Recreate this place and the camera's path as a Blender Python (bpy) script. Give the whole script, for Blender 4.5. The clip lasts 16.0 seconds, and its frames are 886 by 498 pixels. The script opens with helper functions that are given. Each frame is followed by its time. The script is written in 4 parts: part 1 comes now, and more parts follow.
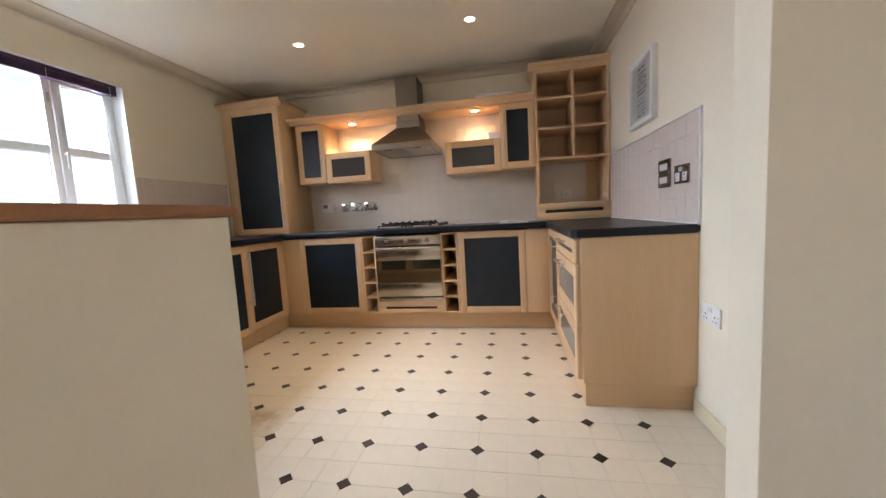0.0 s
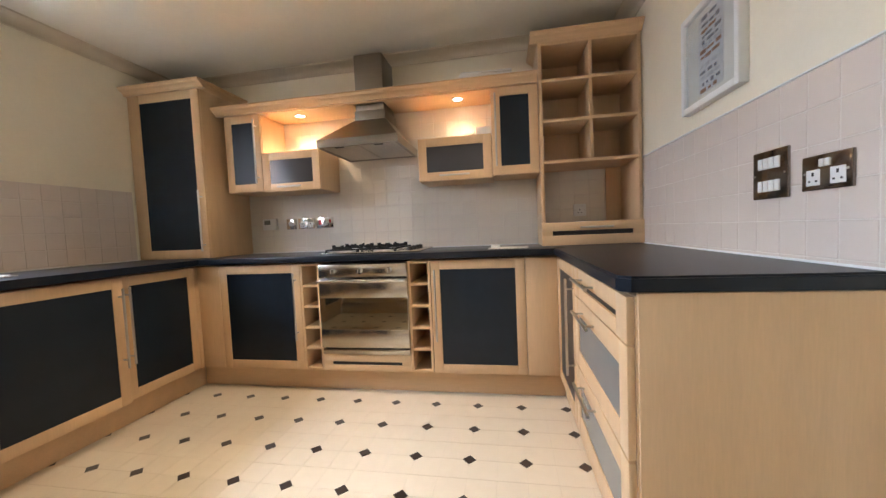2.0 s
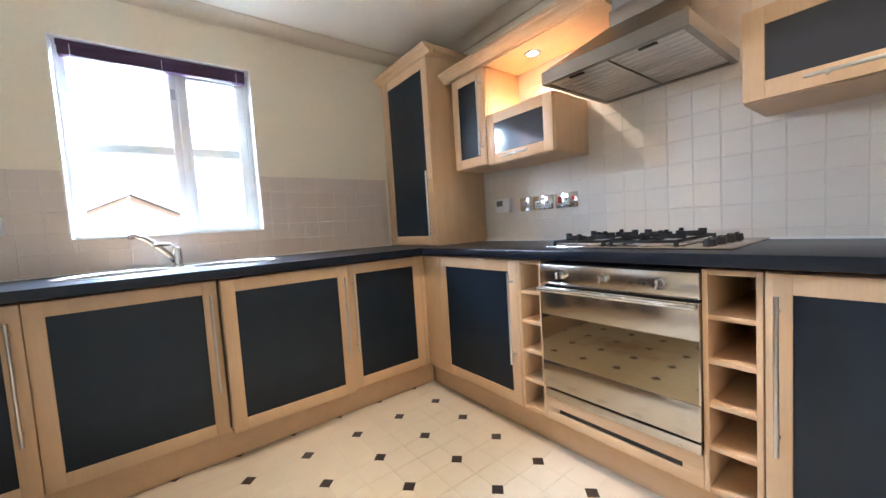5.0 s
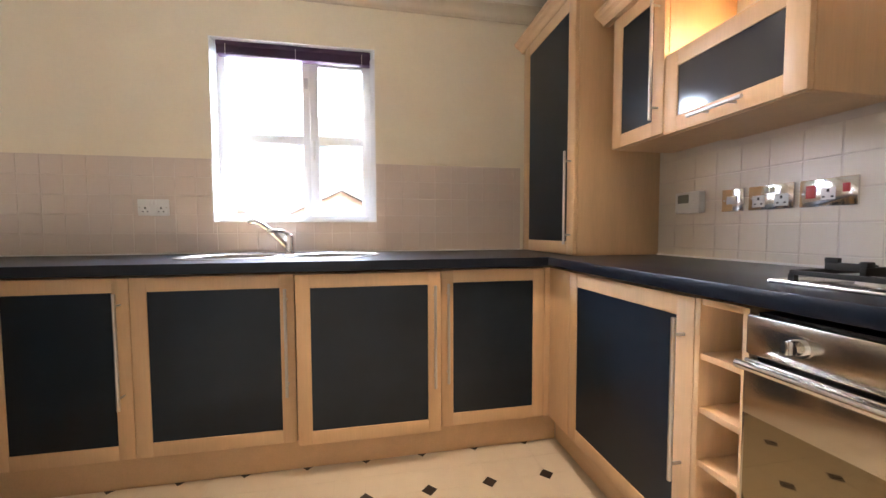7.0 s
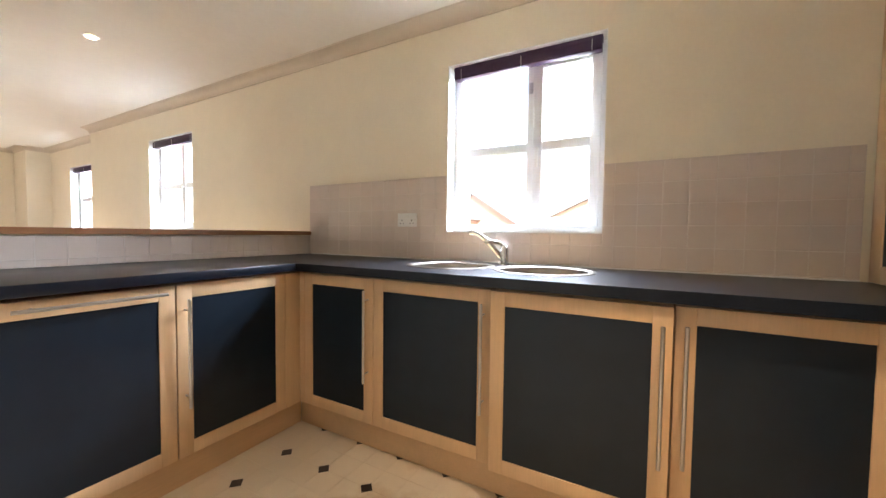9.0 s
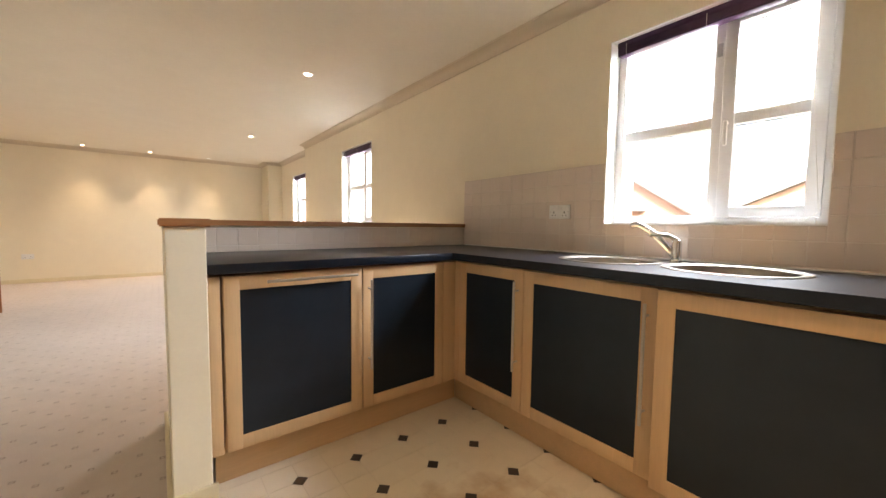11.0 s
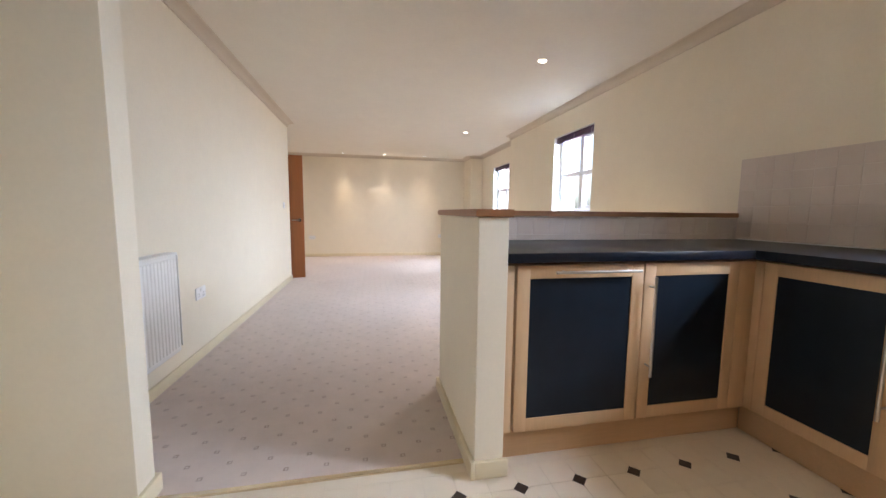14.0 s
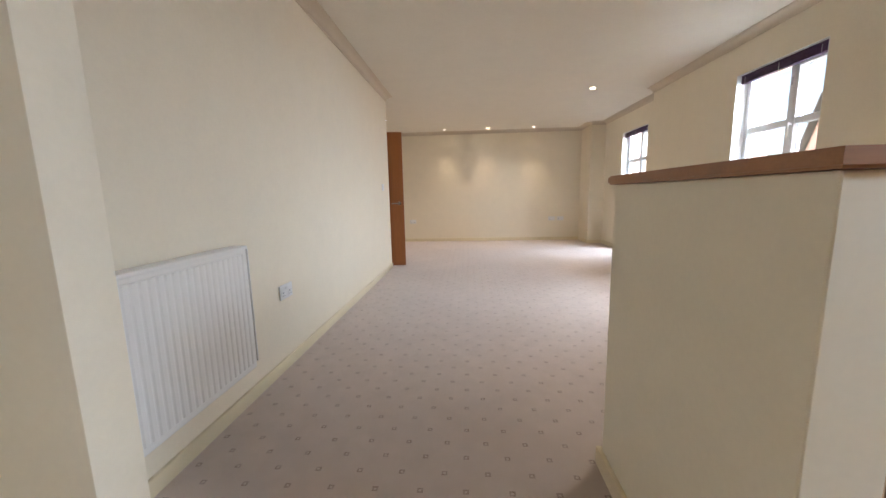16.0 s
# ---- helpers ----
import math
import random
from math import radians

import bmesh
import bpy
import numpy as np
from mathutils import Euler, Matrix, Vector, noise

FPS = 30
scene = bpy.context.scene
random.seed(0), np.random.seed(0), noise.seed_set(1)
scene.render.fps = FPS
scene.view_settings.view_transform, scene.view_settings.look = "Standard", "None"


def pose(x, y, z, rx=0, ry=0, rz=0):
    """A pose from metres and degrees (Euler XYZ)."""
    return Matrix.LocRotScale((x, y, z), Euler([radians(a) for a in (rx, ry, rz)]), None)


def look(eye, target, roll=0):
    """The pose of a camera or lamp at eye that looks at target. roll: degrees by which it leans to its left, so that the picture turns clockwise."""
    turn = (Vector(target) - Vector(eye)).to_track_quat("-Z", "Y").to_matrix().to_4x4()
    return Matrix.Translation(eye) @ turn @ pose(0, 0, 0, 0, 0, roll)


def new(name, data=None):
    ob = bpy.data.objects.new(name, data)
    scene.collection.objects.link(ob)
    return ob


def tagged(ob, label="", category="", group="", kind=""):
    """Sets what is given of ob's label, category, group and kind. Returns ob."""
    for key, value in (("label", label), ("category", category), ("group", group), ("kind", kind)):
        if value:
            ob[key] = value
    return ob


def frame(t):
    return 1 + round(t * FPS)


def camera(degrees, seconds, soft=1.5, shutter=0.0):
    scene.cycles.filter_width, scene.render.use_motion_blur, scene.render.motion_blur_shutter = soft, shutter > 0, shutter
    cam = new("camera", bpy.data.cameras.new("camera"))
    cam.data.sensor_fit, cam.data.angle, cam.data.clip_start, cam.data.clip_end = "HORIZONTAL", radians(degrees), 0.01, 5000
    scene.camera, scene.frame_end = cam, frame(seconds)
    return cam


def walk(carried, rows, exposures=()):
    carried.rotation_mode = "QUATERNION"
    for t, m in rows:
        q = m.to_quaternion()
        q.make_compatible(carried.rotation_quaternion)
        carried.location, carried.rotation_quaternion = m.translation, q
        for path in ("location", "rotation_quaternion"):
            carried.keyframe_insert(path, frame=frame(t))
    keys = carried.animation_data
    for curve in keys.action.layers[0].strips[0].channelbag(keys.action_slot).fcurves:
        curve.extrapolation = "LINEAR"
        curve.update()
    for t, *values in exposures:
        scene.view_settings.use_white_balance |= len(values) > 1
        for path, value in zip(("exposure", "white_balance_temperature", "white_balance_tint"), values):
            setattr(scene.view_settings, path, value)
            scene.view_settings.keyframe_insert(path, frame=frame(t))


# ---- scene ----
cam = camera(101.6, 16.0)
EXPOSURES = [(0.0, 2.12, 6300, 18), (1.0, 2.52, 6450, 17), (1.5, 2.42, 6400, 17), (2.0, 2.4, 6300, 16), (2.5, 2.72, 5750, 12), (3.0, 2.74, 5300, 10), (4.0, 2.79, 5300, 9), (6.5, 2.82, 6200, 21), (7.5, 2.64, 6500, 20), (8.5, 2.83, 6550, 19), (9.0, 2.7, 6500, 17), (11.5, 2.26, 7600, 19), (12.5, 2.24, 7600, 20), (13.5, 2.2, 6500, 20), (14.5, 2.17, 6000, 18), (15.5, 1.93, 5950, 18), (16.0, 1.78, 6400, 17)]
PATH = [
    (0, (0.338, 0.275, 1.025), (-0.028, 2.231, 0.829), -3.3),
    (0.5, (0.352, 0.506, 1.023), (0.044, 2.47, 0.806), -3.9),
    (1, (0.382, 0.707, 1.034), (0.016, 2.667, 0.879), -3.1),
    (1.5, (0.381, 0.906, 1.017), (0.053, 2.873, 0.864), -3.3),
    (2, (0.363, 1.164, 1.043), (0.015, 3.131, 0.937), -2.5),
    (2.5, (0.341, 1.305, 1.051), (0.02, 3.274, 0.908), -3.3),
    (3, (0.353, 1.505, 1.024), (-0.246, 3.402, 0.818), -1.8),
    (3.5, (0.357, 1.71, 1.041), (-0.679, 3.414, 0.894), -1.1),
    (4, (0.295, 1.798, 1.04), (-0.976, 3.336, 0.897), -2.5),
    (6.5, (-0.095, 2.46, 1.041), (-1.996, 3.074, 0.944), -0.9),
    (7, (-0.211, 2.532, 1.029), (-2.174, 2.905, 0.93), -0.2),
    (7.5, (-0.328, 2.595, 1.057), (-2.326, 2.646, 0.979), 0.5),
    (8, (-0.363, 2.596, 1.055), (-2.346, 2.362, 0.943), -0.0),
    (8.5, (-0.391, 2.652, 1.067), (-2.267, 1.968, 0.962), 0.5),
    (9, (-0.438, 2.714, 1.071), (-2.192, 1.756, 0.988), 0.7),
    (11.5, (-0.366, 2.719, 1.065), (-1.41, 1.02, 0.911), 0.3),
    (12, (-0.304, 2.688, 1.072), (-1.118, 0.869, 0.905), -0.2),
    (12.5, (-0.242, 2.643, 1.074), (-0.878, 0.755, 0.901), -0.1),
    (13, (-0.171, 2.579, 1.067), (-0.708, 0.665, 0.854), 0.5),
    (13.5, (-0.096, 2.519, 1.066), (-0.565, 0.588, 0.838), 1.2),
    (14, (-0.021, 2.454, 1.065), (-0.411, 0.502, 0.863), 0.6),
    (14.5, (0.039, 2.378, 1.054), (-0.104, 0.396, 0.829), 0.4),
    (15, (0.017, 2.144, 1.053), (0.111, 0.162, 0.804), 0.1),
    (15.5, (0.013, 1.938, 1.053), (0.191, -0.038, 0.803), -0.7),
    (16, (0.072, 1.67, 1.027), (0.217, -0.303, 0.732), -1.2),
]
walk(cam, [(t, look(eye, target, roll)) for t, eye, target, roll in PATH], EXPOSURES)

# ---- world and sun ----
world = bpy.data.worlds.new("overcast_sky")
scene.world = world
world.use_nodes = True
wn = world.node_tree
sky = wn.nodes.new("ShaderNodeTexSky")
sky.sky_type = "NISHITA"
sky.sun_disc = False
sky.sun_elevation = radians(38)
sky.sun_rotation = radians(59)
sky.dust_density = 4.0
wn.links.new(sky.outputs[0], wn.nodes["Background"].inputs[0])
wn.nodes["Background"].inputs[1].default_value = 0.15

sun = new("sun", bpy.data.lights.new("sun", "SUN"))
sun.data.energy = 5.0
sun.data.angle = radians(10)
sun.data.color = (1.0, 0.96, 0.9)
sun.matrix_world = look((10, 6, 12), (0, 0, 0))

H = 2.36            # ceiling height
XL, XR = -2.38, 1.19   # window wall and opposite wall
YB, YF = 3.90, -6.35    # kitchen end and living end
WARM = (1.0, 0.78, 0.51)
DAY_POWER, SPOT_POWER, NICHE_POWER = 49.0, 12.5, 7.5


def sky_lamp(x, op):
    """The overcast sky's light falling slantwise through a window's opening, from just outside the glass."""
    y0, y1, z0, z1 = op
    lamp = new("sky_light", bpy.data.lights.new("sky_light", "AREA"))
    lamp.data.shape = "RECTANGLE"
    lamp.data.size, lamp.data.size_y = y1 - y0, 0.80
    lamp.data.energy = DAY_POWER
    lamp.data.color = (0.74, 0.87, 1.0)
    lamp.matrix_world = look((x - 0.60, (y0 + y1) / 2, z1 + 0.08), (x + 0.40, (y0 + y1) / 2, z1 - 0.66))
    lamp.data.spread = radians(150)


W1, W2, W3 = (1.677, 2.547, 1.082, 2.072), (-2.00, -1.14, 1.075, 2.04), (-4.95, -4.07, 0.11, 2.01)
YC = -3.42       # corner where the radiator wall ends
YS = -3.53       # where the window wall steps back
XS = -2.58
YP = -5.75        # face of the boxed-in corner pier
for lx, lop in ((XL, W1), (XL, W2), (XS, W3)):
    sky_lamp(lx, lop)


# ---- materials ----
def nodes_of(name):
    m = bpy.data.materials.new(name)
    m.use_nodes = True
    t = m.node_tree
    return m, t, t.nodes["Principled BSDF"]


def vary(t, colour, amount, scale, stretch=(1, 1, 1), detail=4.0, rand=0.0):
    """A colour that drifts lighter and darker at two scales; its socket."""
    tc = t.nodes.new("ShaderNodeTexCoord")
    mp = t.nodes.new("ShaderNodeMapping")
    mp.inputs["Scale"].default_value = stretch
    t.links.new(tc.outputs["Object"], mp.inputs[0])
    vals = []
    for s, d in ((scale, detail), (scale * 0.12, 2.0)):
        n = t.nodes.new("ShaderNodeTexNoise")
        n.inputs["Scale"].default_value = s
        n.inputs["Detail"].default_value = d
        t.links.new(mp.outputs[0], n.inputs["Vector"])
        vals.append(n.outputs[0])
    add = t.nodes.new("ShaderNodeMath")
    add.operation = "ADD"
    t.links.new(vals[0], add.inputs[0])
    t.links.new(vals[1], add.inputs[1])
    last = add.outputs[0]
    if rand:
        oi = t.nodes.new("ShaderNodeObjectInfo")
        mul = t.nodes.new("ShaderNodeMath")
        mul.operation = "MULTIPLY_ADD"
        t.links.new(oi.outputs["Random"], mul.inputs[0])
        mul.inputs[1].default_value = rand
        t.links.new(last, mul.inputs[2])
        last = mul.outputs[0]
    ramp = t.nodes.new("ShaderNodeMapRange")
    ramp.inputs[1].default_value, ramp.inputs[2].default_value = 0.6, 1.4 + rand
    ramp.inputs[3].default_value, ramp.inputs[4].default_value = 1 - amount, 1 + amount
    t.links.new(last, ramp.inputs[0])
    mix = t.nodes.new("ShaderNodeVectorMath")
    mix.operation = "SCALE"
    mix.inputs[0].default_value = colour
    t.links.new(ramp.outputs[0], mix.inputs["Scale"])
    return mix.outputs[0], add.outputs[0], mp.outputs[0]


def bump(t, b, height, strength, distance=0.002):
    n = t.nodes.new("ShaderNodeBump")
    n.inputs["Strength"].default_value = strength
    n.inputs["Distance"].default_value = distance
    t.links.new(height, n.inputs["Height"])
    t.links.new(n.outputs[0], b.inputs["Normal"])


def plain(name, colour, rough=0.5, metal=0.0, amount=0.04, scale=8.0, stretch=(1, 1, 1), relief=0.0, rand=0.0, coat=0.0):
    m, t, b = nodes_of(name)
    c, h, _ = vary(t, colour, amount, scale, stretch, rand=rand)
    t.links.new(c, b.inputs["Base Color"])
    b.inputs["Roughness"].default_value = rough
    b.inputs["Metallic"].default_value = metal
    b.inputs["Coat Weight"].default_value = coat
    if relief:
        bump(t, b, h, relief)
    return m


def glow(name, colour, strength):
    m, t, b = nodes_of(name)
    b.inputs["Base Color"].default_value = (*colour, 1)
    b.inputs["Emission Color"].default_value = (*colour, 1)
    b.inputs["Emission Strength"].default_value = strength
    return m


def clear(name, rough=0.0, tint=(0.95, 0.97, 0.97), mixin=0.12):
    """A thin pane: mostly see-through, with a little gloss."""
    m, t, b = nodes_of(name)
    tr = t.nodes.new("ShaderNodeBsdfTransparent")
    tr.inputs[0].default_value = (*tint, 1)
    gl = t.nodes.new("ShaderNodeBsdfGlossy")
    gl.inputs["Roughness"].default_value = rough
    lw = t.nodes.new("ShaderNodeLayerWeight")
    pw = t.nodes.new("ShaderNodeMath")
    pw.operation = "POWER"
    pw.inputs[1].default_value = 4.0
    t.links.new(lw.outputs["Facing"], pw.inputs[0])
    fr = t.nodes.new("ShaderNodeMapRange")
    fr.inputs[3].default_value, fr.inputs[4].default_value = 0.03, 0.6
    t.links.new(pw.outputs[0], fr.inputs[0])
    mx = t.nodes.new("ShaderNodeMixShader")
    t.links.new(fr.outputs[0], mx.inputs[0])
    t.links.new(tr.outputs[0], mx.inputs[1])
    t.links.new(gl.outputs[0], mx.inputs[2])
    t.links.new(mx.outputs[0], t.nodes["Material Output"].inputs[0])
    return m


WALL = plain("cream_emulsion", (0.82, 0.748, 0.595), 0.75, amount=0.025, scale=60, relief=0.06)
CEIL = plain("ceiling_paint", (0.80, 0.755, 0.655), 0.85, amount=0.025, scale=40, relief=0.05)
REVEAL = plain("white_paint", (0.82, 0.82, 0.80), 0.5, amount=0.02, scale=20)
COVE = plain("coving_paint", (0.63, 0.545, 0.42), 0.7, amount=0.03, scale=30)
SKIRT = plain("skirting_gloss", (0.74, 0.65, 0.45), 0.35, amount=0.03, scale=12)
WOOD = plain("pale_maple", (0.66, 0.445, 0.253), 0.42, amount=0.07, scale=26, stretch=(6, 6, 0.45), relief=0.03)
WOODX = plain("pale_maple_level", (0.66, 0.445, 0.253), 0.42, amount=0.07, scale=26, stretch=(0.45, 6, 6), relief=0.03)
INNER = plain("cabinet_inside", (0.50, 0.35, 0.21), 0.5, amount=0.06, scale=26, stretch=(6, 6, 0.45))
PANEL = plain("dark_panel", (0.009, 0.016, 0.026), 0.34, amount=0.32, scale=7, relief=0.02)
TOP = plain("black_worktop", (0.006, 0.010, 0.018), 0.31, amount=0.3, scale=220, relief=0.02)
CAPWOOD = plain("oiled_cap_wood", (0.34, 0.155, 0.065), 0.4, amount=0.14, scale=20, stretch=(0.5, 7, 7), relief=0.04)
DOORWOOD = plain("cherry_door_wood", (0.36, 0.125, 0.035), 0.4, amount=0.14, scale=16, stretch=(7, 7, 0.5), relief=0.03)
STEEL = plain("brushed_steel", (0.50, 0.46, 0.40), 0.19, 1.0, amount=0.06, scale=60, stretch=(0.3, 8, 8), relief=0.02)
HOODSTEEL = plain("dull_hood_steel", (0.30, 0.275, 0.245), 0.32, 1.0, amount=0.08, scale=60, stretch=(0.3, 8, 8), relief=0.02)
PRINT = plain("pale_print", (0.62, 0.62, 0.65), 0.7, amount=0.12, scale=30)
CHROME = plain("chrome", (0.72, 0.72, 0.72), 0.1, 1.0, amount=0.03, scale=20)
NICKEL = plain("satin_nickel", (0.60, 0.57, 0.53), 0.28, 1.0, amount=0.04, scale=40)
DARKNICKEL = plain("black_nickel", (0.27, 0.24, 0.215), 0.16, 1.0, amount=0.05, scale=30)
BRASS = plain("brass_strip", (0.80, 0.70, 0.52), 0.22, 1.0, amount=0.1, scale=40)
WHITE = plain("white_plastic", (0.78, 0.78, 0.76), 0.35, amount=0.02, scale=20)
UPVC = plain("white_upvc", (0.80, 0.81, 0.82), 0.3, amount=0.015, scale=12)
RADWHITE = plain("radiator_enamel", (0.80, 0.79, 0.75), 0.3, amount=0.02, scale=10)
IRON = plain("cast_iron", (0.006, 0.006, 0.006), 0.62, amount=0.2, scale=60, relief=0.1)
OVENGLASS = plain("smoked_oven_glass", (0.26, 0.21, 0.13), 0.03, 0.9, amount=0.03, scale=5)
SMOKE = plain("smoked_cabinet_glass", (0.05, 0.05, 0.055), 0.1, 0.0, amount=0.08, scale=6)
FROST = plain("frosted_drawer_glass", (0.20, 0.205, 0.20), 0.16, amount=0.1, scale=5)
BLINDM = plain("plum_blind", (0.055, 0.022, 0.066), 0.45, amount=0.12, scale=30)
BLACK = plain("black_plastic", (0.015, 0.014, 0.013), 0.45, amount=0.1, scale=20)
RED = plain("red_rocker", (0.5, 0.03, 0.03), 0.35, amount=0.05, scale=20)
PAPER = plain("paper", (0.74, 0.72, 0.68), 0.8, amount=0.03, scale=20)
GREY = plain("grey_print", (0.45, 0.46, 0.50), 0.7, amount=0.25, scale=30)
DISPLAY = plain("liquid_crystal_grey", (0.16, 0.17, 0.14), 0.3, amount=0.05, scale=20)
BROWN = plain("brown_print", (0.28, 0.12, 0.07), 0.7, amount=0.3, scale=40)
SLATE = plain("slate_print", (0.16, 0.17, 0.22), 0.7, amount=0.25, scale=40)
for dark in (PANEL, TOP, IRON):
    dark.node_tree.nodes["Principled BSDF"].inputs["Specular IOR Level"].default_value = 0.34
GLASS = clear("window_glass")
LAMP = glow("lamp_face", (1.0, 0.80, 0.55), 9.0)
# Same tile in two tones: the walls' light and shade put into colour.
TILE_LIT = plain("tile_glaze_lit", (0.75, 0.685, 0.595), 0.2, amount=0.05, scale=5, rand=0.25, relief=0.02)
TILE_SHADED = plain("tile_glaze_shaded", (0.68, 0.585, 0.515), 0.2, amount=0.05, scale=5, rand=0.25, relief=0.02)
GROUT = plain("grout", (0.69, 0.62, 0.555), 0.8, amount=0.05, scale=40, relief=0.1)
DIAM = plain("dark_vinyl_inset", (0.035, 0.024, 0.019), 0.3, amount=0.2, scale=30)
BRICK = plain("red_brick", (0.46, 0.30, 0.25), 0.85, amount=0.2, scale=8, relief=0.1)
ROOF = plain("roof_tile", (0.20, 0.20, 0.21), 0.8, amount=0.2, scale=6, relief=0.1)
GRASS = plain("grass_ground", (0.08, 0.10, 0.05), 0.9, amount=0.25, scale=3, relief=0.1)


def vinyl():
    """Cream vinyl with a brown water stain by the sink."""
    m, t, b = nodes_of("cream_vinyl")
    c, h, v = vary(t, (0.74, 0.655, 0.525), 0.05, 14, rand=0.15)
    geo = t.nodes.new("ShaderNodeNewGeometry")
    sub = t.nodes.new("ShaderNodeVectorMath")
    sub.operation = "SUBTRACT"
    sub.inputs[1].default_value = (-1.25, 1.80, 0)
    t.links.new(geo.outputs["Position"], sub.inputs[0])
    sc = t.nodes.new("ShaderNodeVectorMath")
    sc.operation = "MULTIPLY"
    sc.inputs[1].default_value = (2.3, 4.2, 0)
    t.links.new(sub.outputs[0], sc.inputs[0])
    ln = t.nodes.new("ShaderNodeVectorMath")
    ln.operation = "LENGTH"
    t.links.new(sc.outputs[0], ln.inputs[0])
    nz = t.nodes.new("ShaderNodeTexNoise")
    nz.inputs["Scale"].default_value = 7
    nz.inputs["Detail"].default_value = 5
    t.links.new(geo.outputs["Position"], nz.inputs["Vector"])
    ad = t.nodes.new("ShaderNodeMath")
    ad.operation = "MULTIPLY_ADD"
    ad.inputs[1].default_value = 2.6
    t.links.new(nz.outputs[0], ad.inputs[0])
    t.links.new(ln.outputs["Value"], ad.inputs[2])
    mr = t.nodes.new("ShaderNodeMapRange")
    mr.inputs[1].default_value, mr.inputs[2].default_value = 2.25, 1.35
    mr.inputs[3].default_value, mr.inputs[4].default_value = 0.0, 0.8
    t.links.new(ad.outputs[0], mr.inputs[0])
    mix = t.nodes.new("ShaderNodeMix")
    mix.data_type = "RGBA"
    t.links.new(mr.outputs[0], mix.inputs["Factor"])
    t.links.new(c, mix.inputs["A"])
    mix.inputs["B"].default_value = (0.42, 0.24, 0.10, 1)
    t.links.new(mix.outputs["Result"], b.inputs["Base Color"])
    b.inputs["Roughness"].default_value = 0.34
    bump(t, b, h, 0.05)
    return m


VINYL = vinyl()
VGROUT = plain("vinyl_joint", (0.68, 0.60, 0.475), 0.5, amount=0.1, scale=30)


def carpet():
    """Beige cut pile with small square motifs in a staggered lattice."""
    m, t, b = nodes_of("beige_carpet")
    c, h, v = vary(t, (0.60, 0.50, 0.435), 0.10, 9)
    geo = t.nodes.new("ShaderNodeNewGeometry")

    def motif(ox, oy):
        mp = t.nodes.new("ShaderNodeVectorMath")
        mp.operation = "ADD"
        mp.inputs[1].default_value = (ox, oy, 0)
        t.links.new(geo.outputs["Position"], mp.inputs[0])
        md = t.nodes.new("ShaderNodeVectorMath")
        md.operation = "WRAP"
        md.inputs[1].default_value = (0.08, 0.083, 1)
        md.inputs[2].default_value = (-0.08, -0.083, -1)
        t.links.new(mp.outputs[0], md.inputs[0])
        ab = t.nodes.new("ShaderNodeVectorMath")
        ab.operation = "ABSOLUTE"
        t.links.new(md.outputs[0], ab.inputs[0])
        sp = t.nodes.new("ShaderNodeSeparateXYZ")
        t.links.new(ab.outputs[0], sp.inputs[0])
        mx = t.nodes.new("ShaderNodeMath")
        mx.operation = "MAXIMUM"
        t.links.new(sp.outputs[0], mx.inputs[0])
        t.links.new(sp.outputs[1], mx.inputs[1])
        cmp = t.nodes.new("ShaderNodeMath")
        cmp.operation = "COMPARE"
        cmp.inputs[1].default_value, cmp.inputs[2].default_value = 0.0075, 0.0032
        t.links.new(mx.outputs[0], cmp.inputs[0])
        return cmp.outputs[0]

    both = t.nodes.new("ShaderNodeMath")
    both.operation = "MAXIMUM"
    t.links.new(motif(-0.012, -0.305), both.inputs[0])
    t.links.new(motif(-0.092, -0.388), both.inputs[1])
    nz = t.nodes.new("ShaderNodeTexNoise")
    nz.inputs["Scale"].default_value = 90
    t.links.new(geo.outputs["Position"], nz.inputs["Vector"])
    mul = t.nodes.new("ShaderNodeMath")
    mul.operation = "MULTIPLY"
    t.links.new(both.outputs[0], mul.inputs[0])
    t.links.new(nz.outputs[0], mul.inputs[1])
    mix = t.nodes.new("ShaderNodeMix")
    mix.data_type = "RGBA"
    t.links.new(mul.outputs[0], mix.inputs["Factor"])
    t.links.new(c, mix.inputs["A"])
    mix.inputs["B"].default_value = (0.20, 0.12, 0.08, 1)
    t.links.new(mix.outputs["Result"], b.inputs["Base Color"])
    b.inputs["Roughness"].default_value = 0.95
    b.inputs["Sheen Weight"].default_value = 0.3
    fz = t.nodes.new("ShaderNodeTexNoise")
    fz.inputs["Scale"].default_value = 420
    t.links.new(geo.outputs["Position"], fz.inputs["Vector"])
    bump(t, b, fz.outputs[0], 0.6, 0.006)
    return m


CARPET = carpet()


# ---- mesh helpers ----
def bx(bm, x0, y0, z0, x1, y1, z1, bev=0.0):
    """Adds a box, with rounded edges if asked."""
    x0, x1, y0, y1, z0, z1 = min(x0, x1), max(x0, x1), min(y0, y1), max(y0, y1), min(z0, z1), max(z0, z1)
    r = bmesh.ops.create_cube(bm, size=1.0)
    for v in r["verts"]:
        v.co = Vector(((x0 + x1) / 2 + v.co.x * (x1 - x0), (y0 + y1) / 2 + v.co.y * (y1 - y0), (z0 + z1) / 2 + v.co.z * (z1 - z0)))
    if bev:
        edges = list({e for v in r["verts"] for e in v.link_edges})
        bmesh.ops.bevel(bm, geom=edges, offset=bev, segments=2, affect="EDGES", profile=0.5)


